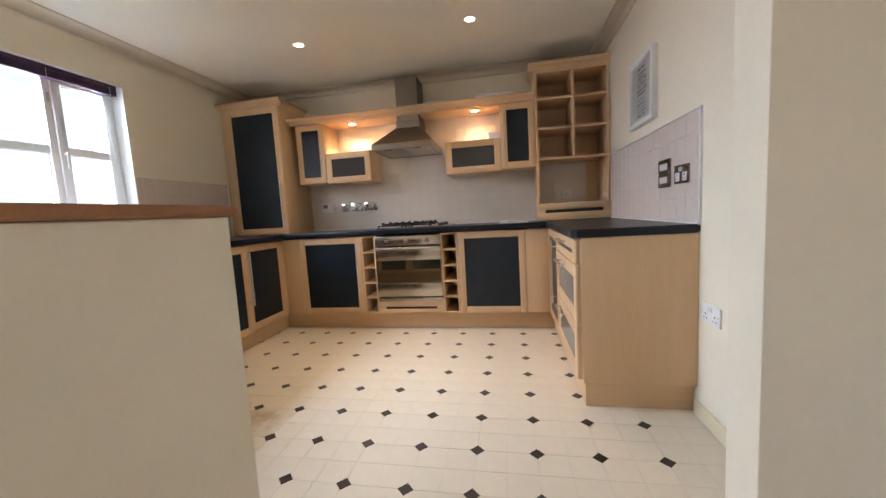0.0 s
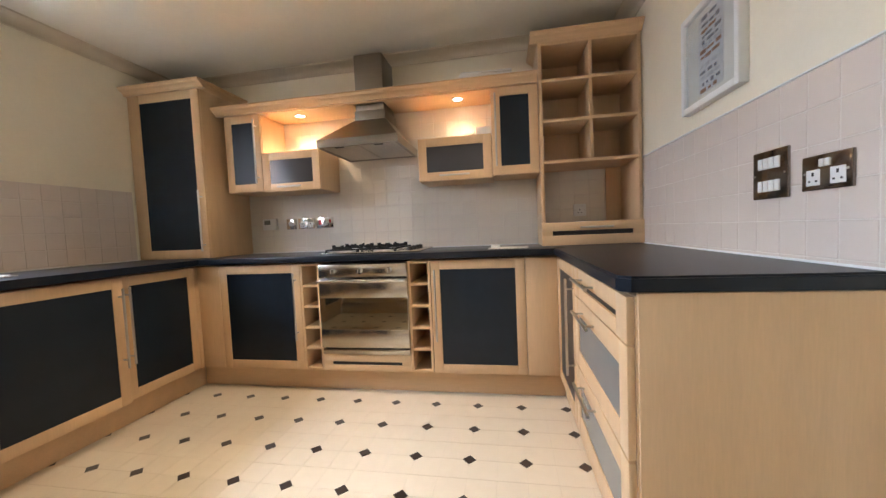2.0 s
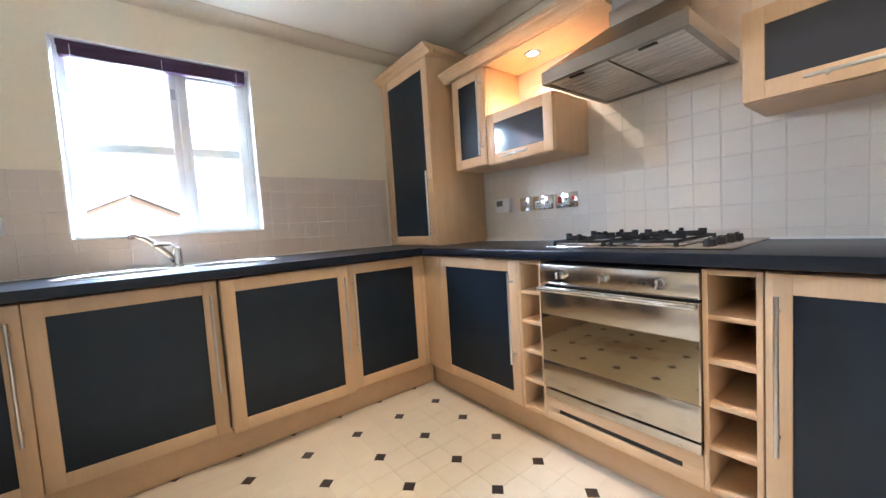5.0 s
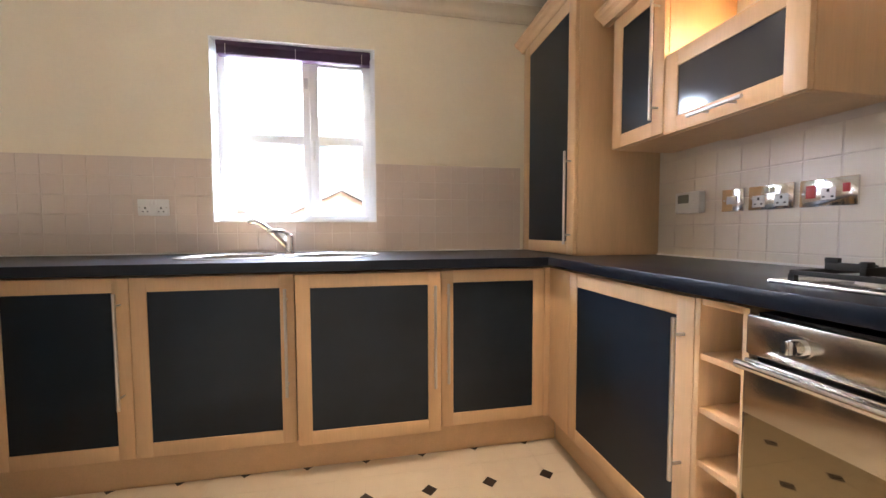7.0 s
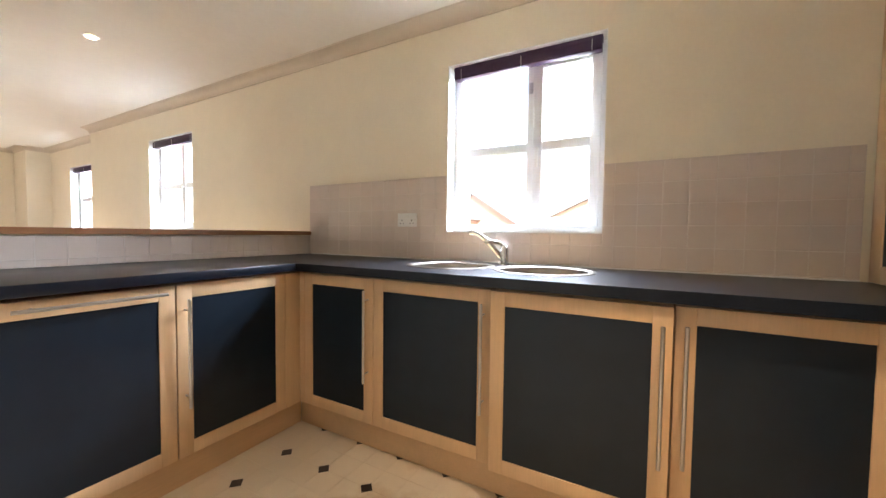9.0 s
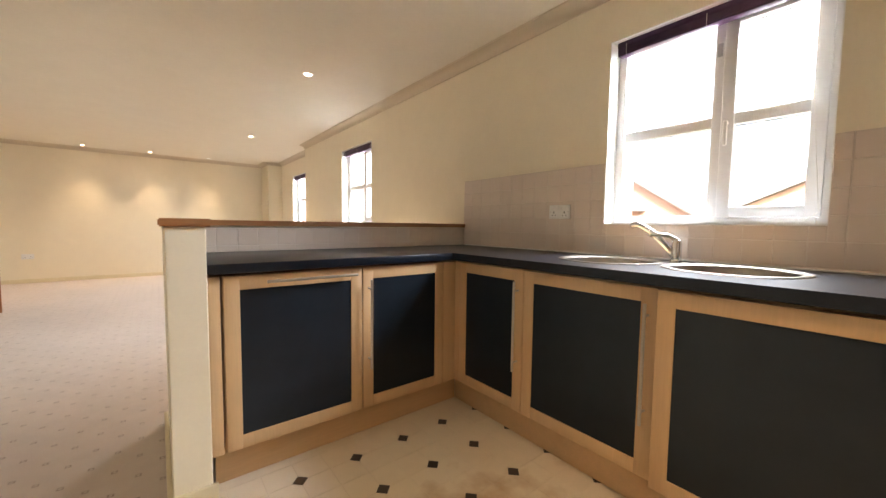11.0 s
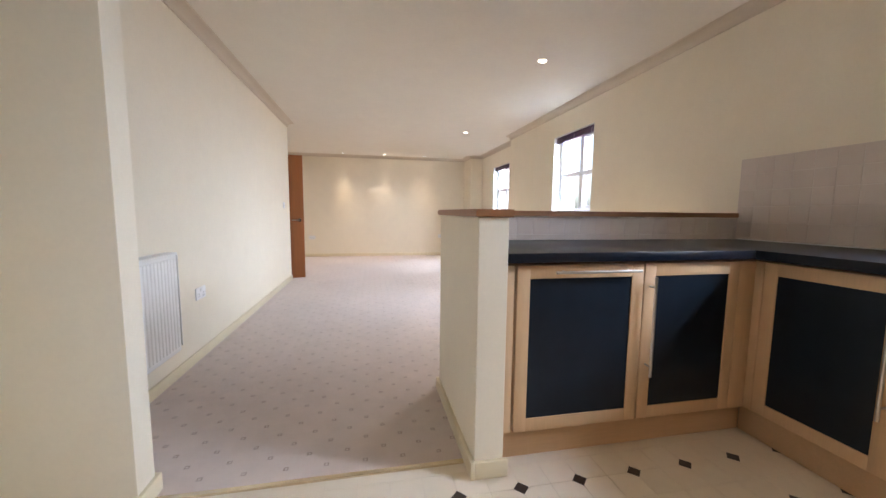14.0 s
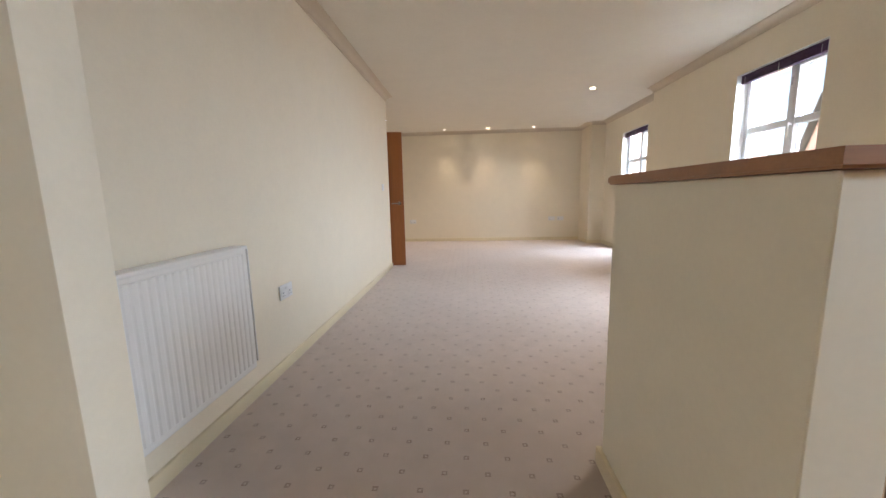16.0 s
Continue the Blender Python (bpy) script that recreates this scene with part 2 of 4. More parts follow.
def cyl(bm, p0, p1, r0, r1=None, seg=14):
    p0, p1 = Vector(p0), Vector(p1)
    d = p1 - p0
    m = Matrix.Translation((p0 + p1) / 2) @ d.to_track_quat("Z", "Y").to_matrix().to_4x4()
    bmesh.ops.create_cone(bm, cap_ends=True, segments=seg, radius1=r0, radius2=r0 if r1 is None else r1, depth=d.length, matrix=m)


def lathe(bm, profile, centre=(0, 0, 0), seg=32):
    """Turns (radius, height) pairs round the upright axis."""
    rings = []
    for r, z in profile:
        rings.append([bm.verts.new((centre[0] + r * math.cos(2 * math.pi * k / seg), centre[1] + r * math.sin(2 * math.pi * k / seg), centre[2] + z)) for k in range(seg)])
    for a, b in zip(rings, rings[1:]):
        for k in range(seg):
            bm.faces.new((a[k], a[(k + 1) % seg], b[(k + 1) % seg], b[k]))


def prism(bm, pts, axis, a0, a1):
    """Extrudes a closed outline along an axis: outline pairs are the other two axes in order."""
    def at(p, a):
        if axis == "x":
            return (a, p[0], p[1])
        if axis == "y":
            return (p[0], a, p[1])
        return (p[0], p[1], a)
    lo = [bm.verts.new(at(p, a0)) for p in pts]
    hi = [bm.verts.new(at(p, a1)) for p in pts]
    n = len(pts)
    bm.faces.new(lo[::-1])
    bm.faces.new(hi)
    for k in range(n):
        bm.faces.new((lo[k], lo[(k + 1) % n], hi[(k + 1) % n], hi[k]))


def done(name, bm, mat, parent=None, smooth=False, at=None):
    bmesh.ops.recalc_face_normals(bm, faces=bm.faces[:])
    me = bpy.data.meshes.new(name)
    bm.to_mesh(me)
    bm.free()
    me.materials.append(mat)
    if smooth:
        for p in me.polygons:
            p.use_smooth = True
        me.set_sharp_from_angle(angle=radians(35))
    ob = new(name, me)
    if parent:
        ob.parent = parent
    if at is not None:
        ob.matrix_basis = at
    return ob


def box(name, x0, y0, z0, x1, y1, z1, mat, bev=0.0, parent=None):
    bm = bmesh.new()
    bx(bm, x0, y0, z0, x1, y1, z1, bev)
    return done(name, bm, mat, parent, smooth=bev > 0)


def base(name, m, label, category, group="", kind=""):
    e = new(name)
    e.matrix_basis = m
    e.empty_display_size = 0.1
    return tagged(e, label, category, group, kind)


# ---- large structure ----
def wall_along_y(name, xa, xb, y0, y1, openings, label):
    """A wall between xa and xb, with openings (y0, y1, z0, z1) right through it."""
    bm = bmesh.new()
    y = y0
    for oy0, oy1, oz0, oz1 in sorted(openings):
        bx(bm, xa, y, 0, xb, oy0, H)
        bx(bm, xa, oy0, 0, xb, oy1, oz0)
        bx(bm, xa, oy0, oz1, xb, oy1, H)
        y = oy1
    bx(bm, xa, y, 0, xb, y1, H)
    return tagged(done(name, bm, WALL), label, "wall", kind="structure")


wall_along_y("wall_window_side", XL, XL - 0.32, YS, YB + 0.2, [W1, W2], "cream painted wall with two white-framed windows")
wall_along_y("wall_window_recess", XS, XS - 0.3, YF - 0.2, YS, [W3], "cream painted wall set back with one window")
tagged(box("wall_kitchen_end", XL - 0.3, YB, 0, XR + 0.2, YB + 0.2, H, WALL), "cream painted kitchen end wall behind cabinets", "wall", kind="structure")
tagged(box("wall_radiator_side", XR, YC, 0, XR + 0.12, YB, H, WALL), "long cream painted wall with a radiator", "wall", kind="structure")
tagged(box("wall_hall_return", XR + 0.12, YC, 0, 2.06, YC + 0.12, H, WALL), "cream painted return wall by the door", "wall", kind="structure")
tagged(box("wall_hall_side", 1.94, YF, 0, 2.06, YC, H, WALL), "cream painted side wall of living room", "wall", kind="structure")
tagged(box("wall_living_end", XS - 0.1, YF - 0.2, 0, 2.06, YF, H, WALL), "cream painted living room end wall washed by downlights", "wall", kind="structure")
tagged(box("wall_corner_box", XS, YF, 0, -2.30, YP, H, WALL), "cream painted boxed-in corner pier", "wall", kind="structure")
tagged(box("wall_nib", 0.782, 1.005, 0, XR, 1.110, H, WALL, 0.004), "short cream painted wall nib beside kitchen opening", "wall", kind="structure")
tagged(box("ceiling", XS - 0.3, YF - 0.2, H, 2.06, YB + 0.2, H + 0.15, CEIL), "plain off-white painted ceiling with recessed downlights", "ceiling", kind="structure")
tagged(box("floor", XS - 0.3, YF - 0.2, -0.2, 2.06, YB + 0.2, -0.0025, VGROUT), "floor slab under vinyl and carpet", "floor", kind="structure")
cb = bmesh.new()
bx(cb, XS, YF, -0.002, 1.94, 0.399, 0.007)
bx(cb, -0.418, 0.399, -0.002, XR, 1.045, 0.007)
tagged(done("carpet", cb, CARPET), "beige cut-pile carpet with small brown square motifs", "carpet", kind="structure")
tagged(box("threshold_strip", -0.400, 1.038, 0.0, 0.768, 1.062, 0.011, BRASS, 0.004), "brass threshold strip between carpet and vinyl", "threshold", kind="structure")

# low wall round the peninsula, with its wooden cap
hw = bmesh.new()
bx(hw, XL, 0.400, 0, -0.54, 0.495, 1.049)
bx(hw, -0.54, 0.400, 0, -0.418, 1.148, 1.049, 0.004)
tagged(done("half_wall", hw, WALL), "cream painted low dividing wall between kitchen and living room", "half wall", kind="structure")
cp = bmesh.new()
prism(cp, [(XL, 0.382), (-0.402, 0.382), (-0.402, 1.166), (-0.558, 1.166), (-0.558, 0.512), (XL, 0.512)], "z", 1.050, 1.079)
bmesh.ops.bevel(cp, geom=[e for e in cp.edges if abs(e.verts[0].co.z - e.verts[1].co.z) < 1e-4], offset=0.005, segments=2, affect="EDGES")
tagged(done("wall_cap", cp, CAPWOOD, smooth=True), "reddish brown wooden cap on the low wall", "ledge", kind="structure")


def cove_profile(w, s):
    """Quarter-hollow coving: offset from the wall and height, outline closed at wall and ceiling."""
    pts = [(0, H), (0, H - 0.058), (s * 0.010, H - 0.058), (s * 0.014, H - 0.052)]
    for k in range(6):
        a = k / 5 * math.pi / 2
        pts.append((s * (0.014 + 0.072 * (1 - math.cos(a))), H - 0.050 + 0.042 * math.sin(a)))
    pts += [(s * 0.092, H - 0.007), (s * 0.098, H)]
    return [(w + p, z - 0.0005) for p, z in pts]


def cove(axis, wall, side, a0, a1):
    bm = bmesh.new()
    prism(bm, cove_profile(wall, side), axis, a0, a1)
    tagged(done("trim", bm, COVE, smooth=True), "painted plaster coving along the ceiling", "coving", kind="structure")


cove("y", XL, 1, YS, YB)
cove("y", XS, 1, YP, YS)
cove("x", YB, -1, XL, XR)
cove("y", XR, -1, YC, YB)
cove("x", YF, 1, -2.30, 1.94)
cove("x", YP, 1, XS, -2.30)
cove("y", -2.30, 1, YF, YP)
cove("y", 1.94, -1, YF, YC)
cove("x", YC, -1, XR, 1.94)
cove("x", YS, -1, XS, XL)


def skirt(x0, y0, x1, y1, z=0.0):
    """Skirting board with a rounded top edge, between two corners."""
    bm = bmesh.new()
    bx(bm, x0, y0, z, x1, y1, 0.074, 0.004)
    tagged(done("baseboard", bm, SKIRT, smooth=True), "cream gloss-painted skirting board", "skirting", kind="structure")


skirt(XR - 0.016, 1.126, XR, 2.110)
skirt(XR - 0.016, YC, XR, 0.989)
skirt(0.766, 0.990, 0.782, 1.125)
skirt(0.782, 1.110, XR - 0.016, 1.126)
skirt(0.782, 0.989, XR - 0.016, 1.005)
skirt(-0.418, 0.384, -0.400, 1.166)
skirt(-0.556, 1.148, -0.418, 1.166)
skirt(XL, 0.384, -0.418, 0.400)
skirt(-2.30, YF, 1.94, YF + 0.016)
skirt(-2.30, YF + 0.016, -2.284, YP + 0.016)
skirt(XS, YP, -2.30, YP + 0.016)
skirt(XS, YP + 0.016, XS + 0.016, YS)
skirt(XL, YS, XL + 0.016, 0.384)
skirt(1.924, YF + 0.016, 1.94, YC)


# ---- windows ----
def bars(bm, x0, x1, cuts_y, cuts_z, t, bev=0.005):
    """Outer rectangle of frame members: y0, y1 and z0, z1, t wide."""
    (y0, y1), (z0, z1) = cuts_y, cuts_z
    bx(bm, x0, y0, z0, x1, y0 + t, z1, bev)
    bx(bm, x0, y1 - t, z0, x1, y1, z1, bev)
    bx(bm, x0, y0 + t - 0.002, z0, x1, y1 - t + 0.002, z0 + t, bev)
    bx(bm, x0, y0 + t - 0.002, z1 - t, x1, y1 - t + 0.002, z1, bev)


def window(name, xin, op, mid, bar=None):
    """White casement window: fixed light and opening sash, each with one glazing bar."""
    y0, y1, z0, z1 = op
    e = base(name, pose(xin, y0, z0), "white plastic casement window with four panes", "window", kind="structure")
    w, h = y1 - y0, z1 - z0
    xo = -0.10
    f = bmesh.new()
    bars(f, xo - 0.06, xo, (0, w), (0, h), 0.045)
    bx(f, xo - 0.06, mid - 0.022, 0.04, xo, mid + 0.022, h - 0.04, 0.004)
    zb = bar or h * 0.49
    bx(f, xo - 0.055, 0.04, zb - 0.026, xo - 0.008, mid - 0.02, zb + 0.026, 0.004)
    done("frame", f, UPVC, e, True)
    s = bmesh.new()
    bars(s, xo - 0.055, xo + 0.012, (mid + 0.018, w - 0.03), (0.035, h - 0.035), 0.05)
    bx(s, xo - 0.05, mid + 0.06, zb - 0.026, xo + 0.006, w - 0.07, zb + 0.026, 0.004)
    sash = done("sash", s, UPVC, e, True)
    g = bmesh.new()
    cyl(g, (xo + 0.012, mid + 0.042, zb - 0.02), (xo + 0.035, mid + 0.042, zb - 0.02), 0.008)
    bx(g, xo + 0.028, mid + 0.034, zb - 0.12, xo + 0.040, mid + 0.050, zb - 0.01, 0.004)
    done("handle", g, WHITE, sash, True)
    v = bmesh.new()
    bx(v, xo, mid - 0.012, h - 0.21, xo + 0.006, mid + 0.010, h - 0.15, 0.002)
    done("vent_catch", v, GREY, e, True)
    for ya, yb in ((0.044, mid - 0.021), (mid + 0.066, w - 0.078)):
        for za, zc in ((0.044 if ya < 0.1 else 0.084, zb - 0.025), (zb + 0.025, h - (0.044 if ya < 0.1 else 0.084))):
            p = box("pane", xo - 0.034, ya, za, xo - 0.030, yb, zc, GLASS, 0, e)
            p.visible_shadow = False
            gb = bmesh.new()
            bars(gb, xo - 0.029, xo - 0.024, (ya - 0.001, yb + 0.001), (za - 0.001, zc + 0.001), 0.006, 0)
            done("gasket", gb, GREY, e)
    # painted lining and sill of the opening
    ln = bmesh.new()
    bx(ln, xo, 0, 0, 0.001, 0.004, h)
    bx(ln, xo, w - 0.004, 0, 0.001, w, h)
    bx(ln, xo, 0.004, h - 0.004, 0.001, w - 0.004, h)
    bx(ln, xo, 0.004, 0, 0.003, w - 0.004, 0.006)
    done("sill", ln, REVEAL, e)
    br = bmesh.new()
    bx(br, -0.322, 0, 0.006, xo - 0.062, 0.006, h)
    bx(br, -0.322, w - 0.006, 0.006, xo - 0.062, w, h)
    done("brick_reveal", br, BRICK, e)
    return e


def blind(xin, op):
    """Plum venetian blind drawn right up under the top of the opening."""
    y0, y1, z0, z1 = op
    e = base("blind", pose(xin - 0.045, y0 + 0.025, z1 - 0.006), "plum coloured venetian blind drawn fully up", "blind", "window blinds")
    w = y1 - y0 - 0.05
    bm = bmesh.new()
    bx(bm, -0.022, 0, -0.030, 0.022, w, 0, 0.004)
    done("headrail", bm, BLINDM, e, True)
    for k in range(9):
        s = bmesh.new()
        bx(s, -0.024, 0.004, -0.0345 - k * 0.0034, 0.024, w - 0.004, -0.0318 - k * 0.0034, 0.0008)
        done("slat", s, BLINDM, e, True)
    r = bmesh.new()
    bx(r, -0.024, 0.004, -0.073, 0.024, w - 0.004, -0.0625, 0.003)
    done("bottom_rail", r, BLINDM, e, True)
    for f in (0.06, 0.5, 0.94):
        c = bmesh.new()
        cyl(c, (0.0255, w * f, -0.02), (0.0255, w * f, -0.073), 0.0015, seg=6)
        done("cord", c, WHITE, e)
    return e


window("window_1", XL, W1, 0.475)
window("window_2", XL, W2, 0.475)
window("window_3", XS, W3, 0.475, 1.425)
kitchen_blind = blind(XL, W1)
blind(XL, W2)
blind(XS, W3)
pc = bmesh.new()
for a, b2 in zip([(0, 0, 0), (0.012, 0.006, -0.25), (0.02, 0.03, -0.55), (0.03, 0.055, -0.85)], [(0.012, 0.006, -0.25), (0.02, 0.03, -0.55), (0.03, 0.055, -0.85), (0.02, 0.0, -0.90)]):
    cyl(pc, a, b2, 0.0016, seg=6)
done("pull_cord", pc, WHITE, kitchen_blind, at=kitchen_blind.matrix_basis.inverted() @ pose(XL - 0.075, 2.46, 1.985))


# ---- outside ----
tagged(box("ground", -300, -300, -3.3, 300, 300, -3.2, GRASS), "green ground outside below the windows", "ground", kind="structure")


def house(x, y, turn, width, depth, eaves, ridge):
    e = base("house", pose(x, y, -3.2, 0, 0, turn), "red brick house with a grey tiled roof", "house", "neighbouring houses")
    w = bmesh.new()
    prism(w, [(-width / 2, 0), (width / 2, 0), (width / 2, eaves), (0, ridge), (-width / 2, eaves)], "y", 0, depth)
    done("wall", w, BRICK, e)
    for s in (-1, 1):
        r = bmesh.new()
        run, rise = width / 2 + 0.3, (ridge - eaves) * (1 + 0.6 / width)
        ln = math.hypot(run, rise)
        bx(r, 0, -0.25, 0.02, ln, depth + 0.25, 0.12, 0.02)
        for k in range(1, 14):
            bx(r, ln * k / 14 - 0.02, -0.25, 0.12, ln * k / 14 + 0.02, depth + 0.25, 0.15)
        m = pose(0, 0, ridge, 0, math.degrees(math.atan2(rise, run)), 0)
        if s < 0:
            m = pose(0, depth, ridge, 0, 0, 180) @ pose(0, 0, 0, 0, math.degrees(math.atan2(rise, run)), 0)
        done("roof", r, ROOF, e, at=m)
    c = bmesh.new()
    bx(c, -0.35, depth * 0.7, ridge - 0.5, 0.35, depth * 0.7 + 0.6, ridge + 0.9, 0.02)
    done("chimney", c, BRICK, e)
    for wx in (-width / 4, width / 4):
        for wz in (0.9, 3.3):
            g = bmesh.new()
            bars(g, 0, 0.08, (wx - 0.5, wx + 0.5), (wz, wz + 1.1), 0.08)
            done("window", g, UPVC, e, at=pose(0, -0.05, 0, 0, 0, 0) @ Matrix(((0, 1, 0, 0), (-1, 0, 0, 0), (0, 0, 1, 0), (0, 0, 0, 1))))
    return e


house(-16.0, 1.2, 100, 6.5, 9, 4.3, 5.9)
house(-19.0, -5.5, 70, 7.5, 9, 4.4, 6.5)
house(-13.0, -13.0, 60, 7.5, 9, 5.2, 7.6)


# ---- kitchen cabinets ----
def bar_handle(parent, p0, p1, out=(0, -1, 0)):
    """Round bar handle on two posts, in front of a door face at local y = 0."""
    p0, p1, o = Vector(p0), Vector(p1), Vector(out)
    bm = bmesh.new()
    cyl(bm, p0 + o * 0.034, p1 + o * 0.034, 0.006)
    d = (p1 - p0).normalized()
    for q in (p0 + d * 0.045, p1 - d * 0.045):
        cyl(bm, q, q + o * 0.036, 0.0042, seg=10)
    return done("handle", bm, NICKEL, parent, True)


def framed_front(parent, name, x0, x1, z0, z1, rail, mat, panel, handle=None, y=0.0, grain=None):
    """Wooden frame with a set-in panel. handle: two (x, z) ends."""
    bm = bmesh.new()
    g = 0.0015
    x0, x1, z0, z1 = x0 + g, x1 - g, z0 + g, z1 - g
    bx(bm, x0, y, z0, x0 + rail, y + 0.02, z1, 0.003)
    bx(bm, x1 - rail, y, z0, x1, y + 0.02, z1, 0.003)
    bx(bm, x0 + rail - 0.001, y + 0.0005, z0, x1 - rail + 0.001, y + 0.0195, z0 + rail, 0.002)
    bx(bm, x0 + rail - 0.001, y + 0.0005, z1 - rail, x1 - rail + 0.001, y + 0.0195, z1, 0.002)
    d = done(name, bm, mat, parent, True)
    b = bmesh.new()
    bx(b, x0 + rail - 0.004, y + 0.005, z0 + rail - 0.004, x1 - rail + 0.004, y + 0.014, z1 - rail + 0.004)
    done("panel", b, panel, d)
    if handle:
        (ha, hb), (hc, hd) = handle
        bar_handle(d, (ha, y, hb), (hc, y, hd))
    return d


def carcass(parent, w, d, z0, z1, back=True, y0=0.021):
    """Open-fronted cabinet box."""
    t = 0.018
    bm = bmesh.new()
    bx(bm, 0, y0, z0, t, d, z1, 0.001)
    bx(bm, w - t, y0, z0, w, d, z1, 0.001)
    bx(bm, t, y0, z0, w - t, d, z0 + t)
    bx(bm, t, y0, z1 - t, w - t, d, z1)
    if back:
        bx(bm, t, d - 0.01, z0 + t, w - t, d, z1 - t)
    return done("body", bm, WOOD, parent, True)


Z0, Z1, DEPTH, RAIL = 0.150, 0.858, 0.56, 0.056


def base_unit(m, w, hinge, label, depth=DEPTH, proud=0.0, level=False, z1=Z1):
    """Base cabinet with one framed dark door; hinge is the side away from the handle."""
    e = base("base_cabinet", m, label, "cabinet", "kitchen base cabinets")
    carcass(e, w, depth, Z0, Z1)
    if level:
        hd = ((w * 0.26, z1 - 0.028), (w * 0.93, z1 - 0.028))
    else:
        hx = w - 0.03 if hinge == "l" else 0.03
        hd = ((hx, 0.36), (hx, 0.80))
    framed_front(e, "door", 0, w, Z0, z1, RAIL, WOOD, PANEL, hd, y=-proud)
    return e


BASE_LABEL = "pale maple base cabinet with dark panelled door"
# window run
for y0, y1, hinge, proud in ((1.150, 1.616, "l", 0), (1.616, 2.208, "l", 0), (2.216, 2.812, "l", 0.034), (2.816, 3.310, "r", 0)):
    lab = "maple fronted built-in appliance with dark panel" if proud else BASE_LABEL
    base_unit(pose(-1.766, y0, 0, 0, 0, 90), y1 - y0, hinge, lab, proud=proud)
# peninsula run, seen from the kitchen
base_unit(pose(-0.592, 1.117, 0, 0, 0, 180), 0.582, "l", "maple fronted appliance door with level bar handle", level=True)
base_unit(pose(-1.176, 1.117, 0, 0, 0, 180), 0.500, "r", BASE_LABEL)
# end run
base_unit(pose(-1.595, 3.334, 0), 0.606, "l", BASE_LABEL)
base_unit(pose(-0.107, 3.334, 0), 0.572, "r", BASE_LABEL)
# beside the drawers
e = base_unit(pose(0.648, 3.330, 0, 0, 0, -90), 0.522, "l", "maple corner cabinet with glossy dark glass door")


def post(x0, y0, x1, y1, label="maple filler strip between cabinets"):
    bm = bmesh.new()
    bx(bm, x0, y0, Z0, x1, y1, Z1, 0.002)
    tagged(done("filler_panel", bm, WOOD, smooth=True), label, "filler panel", "cabinet fillers")


post(-1.800, 3.312, -1.768, 3.352)
post(-1.766, 3.336, -1.597, 3.354)
post(0.467, 3.336, 0.648, 3.354)
post(-1.800, 1.097, -1.768, 1.148)
post(-1.766, 1.097, -1.678, 1.115)
post(-0.583, 0.51, -0.541, 1.112)


def plinth(x0, y0, x1, y1, z1=0.148):
    bm = bmesh.new()
    bx(bm, x0, y0, 0.0005, x1, y1, z1, 0.002)
    tagged(done("plinth", bm, WOODX, smooth=True), "maple plinth board under the kitchen cabinets", "plinth", "kitchen plinths")


plinth(-1.821, 3.400, 0.688, 3.418)
plinth(-1.840, 1.057, -1.822, 3.399)
plinth(-1.821, 1.038, -0.558, 1.056)
plinth(0.688, 2.153, 0.706, 3.384)
plinth(0.688, 2.134, XR - 0.004, 2.152, 0.140)

def bottle_rack(x0, w):
    e = base("bottle_rack", pose(x0, 3.334, 0), "open maple bottle rack with five cells", "rack", "bottle racks beside oven")
    t = 0.016
    bm = bmesh.new()
    bx(bm, 0.001, 0.0, Z0, t, 0.5, Z1, 0.001)
    bx(bm, w - t, 0.0, Z0, w - 0.001, 0.5, Z1, 0.001)
    bx(bm, t, 0.48, Z0, w - t, 0.5, Z1)
    done("body", bm, WOOD, e, True)
    n = 5
    for k in range(n + 1):
        z = Z0 + (Z1 - Z0 - t) * k / n
        s = bmesh.new()
        bx(s, t, 0.004, z, w - t, 0.48, z + t, 0.001)
        done("shelf", s, WOOD, e, True)


bottle_rack(-0.988, 0.138)
bottle_rack(-0.254, 0.146)


def drawers():
    """Three drawers: a slotted one over two with glass fronts."""
    e = base("drawer_unit", pose(0.648, 2.805, 0, 0, 0, -90), "pale maple drawer unit, two glass fronted drawers", "drawer unit")
    w = 0.694
    carcass(e, w, DEPTH, Z0, Z1)
    bm = bmesh.new()
    z0, z1 = 0.737, 0.857
    bx(bm, 0.002, 0, z0, 0.09, 0.02, z1, 0.003)
    bx(bm, w - 0.09, 0, z0, w - 0.002, 0.02, z1, 0.003)
    bx(bm, 0.089, 0.0005, z0, w - 0.089, 0.0195, z0 + 0.045, 0.002)
    bx(bm, 0.089, 0.0005, z0 + 0.067, w - 0.089, 0.0195, z1, 0.002)
    d = done("drawer", bm, WOOD, e, True)
    s = bmesh.new()
    bx(s, 0.085, 0.010, z0 + 0.04, w - 0.085, 0.015, z0 + 0.072)
    done("slot", s, BLACK, d)
    bar_handle(d, (w * 0.17, 0, z1 - 0.035), (w * 0.56, 0, z1 - 0.035))
    for a, b2 in ((0.437, 0.733), (0.150, 0.433)):
        framed_front(e, "drawer", 0, w, a, b2, 0.068, WOOD, FROST, ((w * 0.17, b2 - 0.045), (w * 0.56, b2 - 0.045)))


drawers()
ep = bmesh.new()
bx(ep, 0.674, 2.103, 0.136, XR - 0.002, 2.121, 0.868, 0.002)
tagged(done("end_panel", ep, WOOD, smooth=True), "broad pale maple end panel of peninsula", "end panel")


# ---- worktop with sink cut-outs ----
SINKS = ((-2.085, 1.86), (-2.085, 2.33))


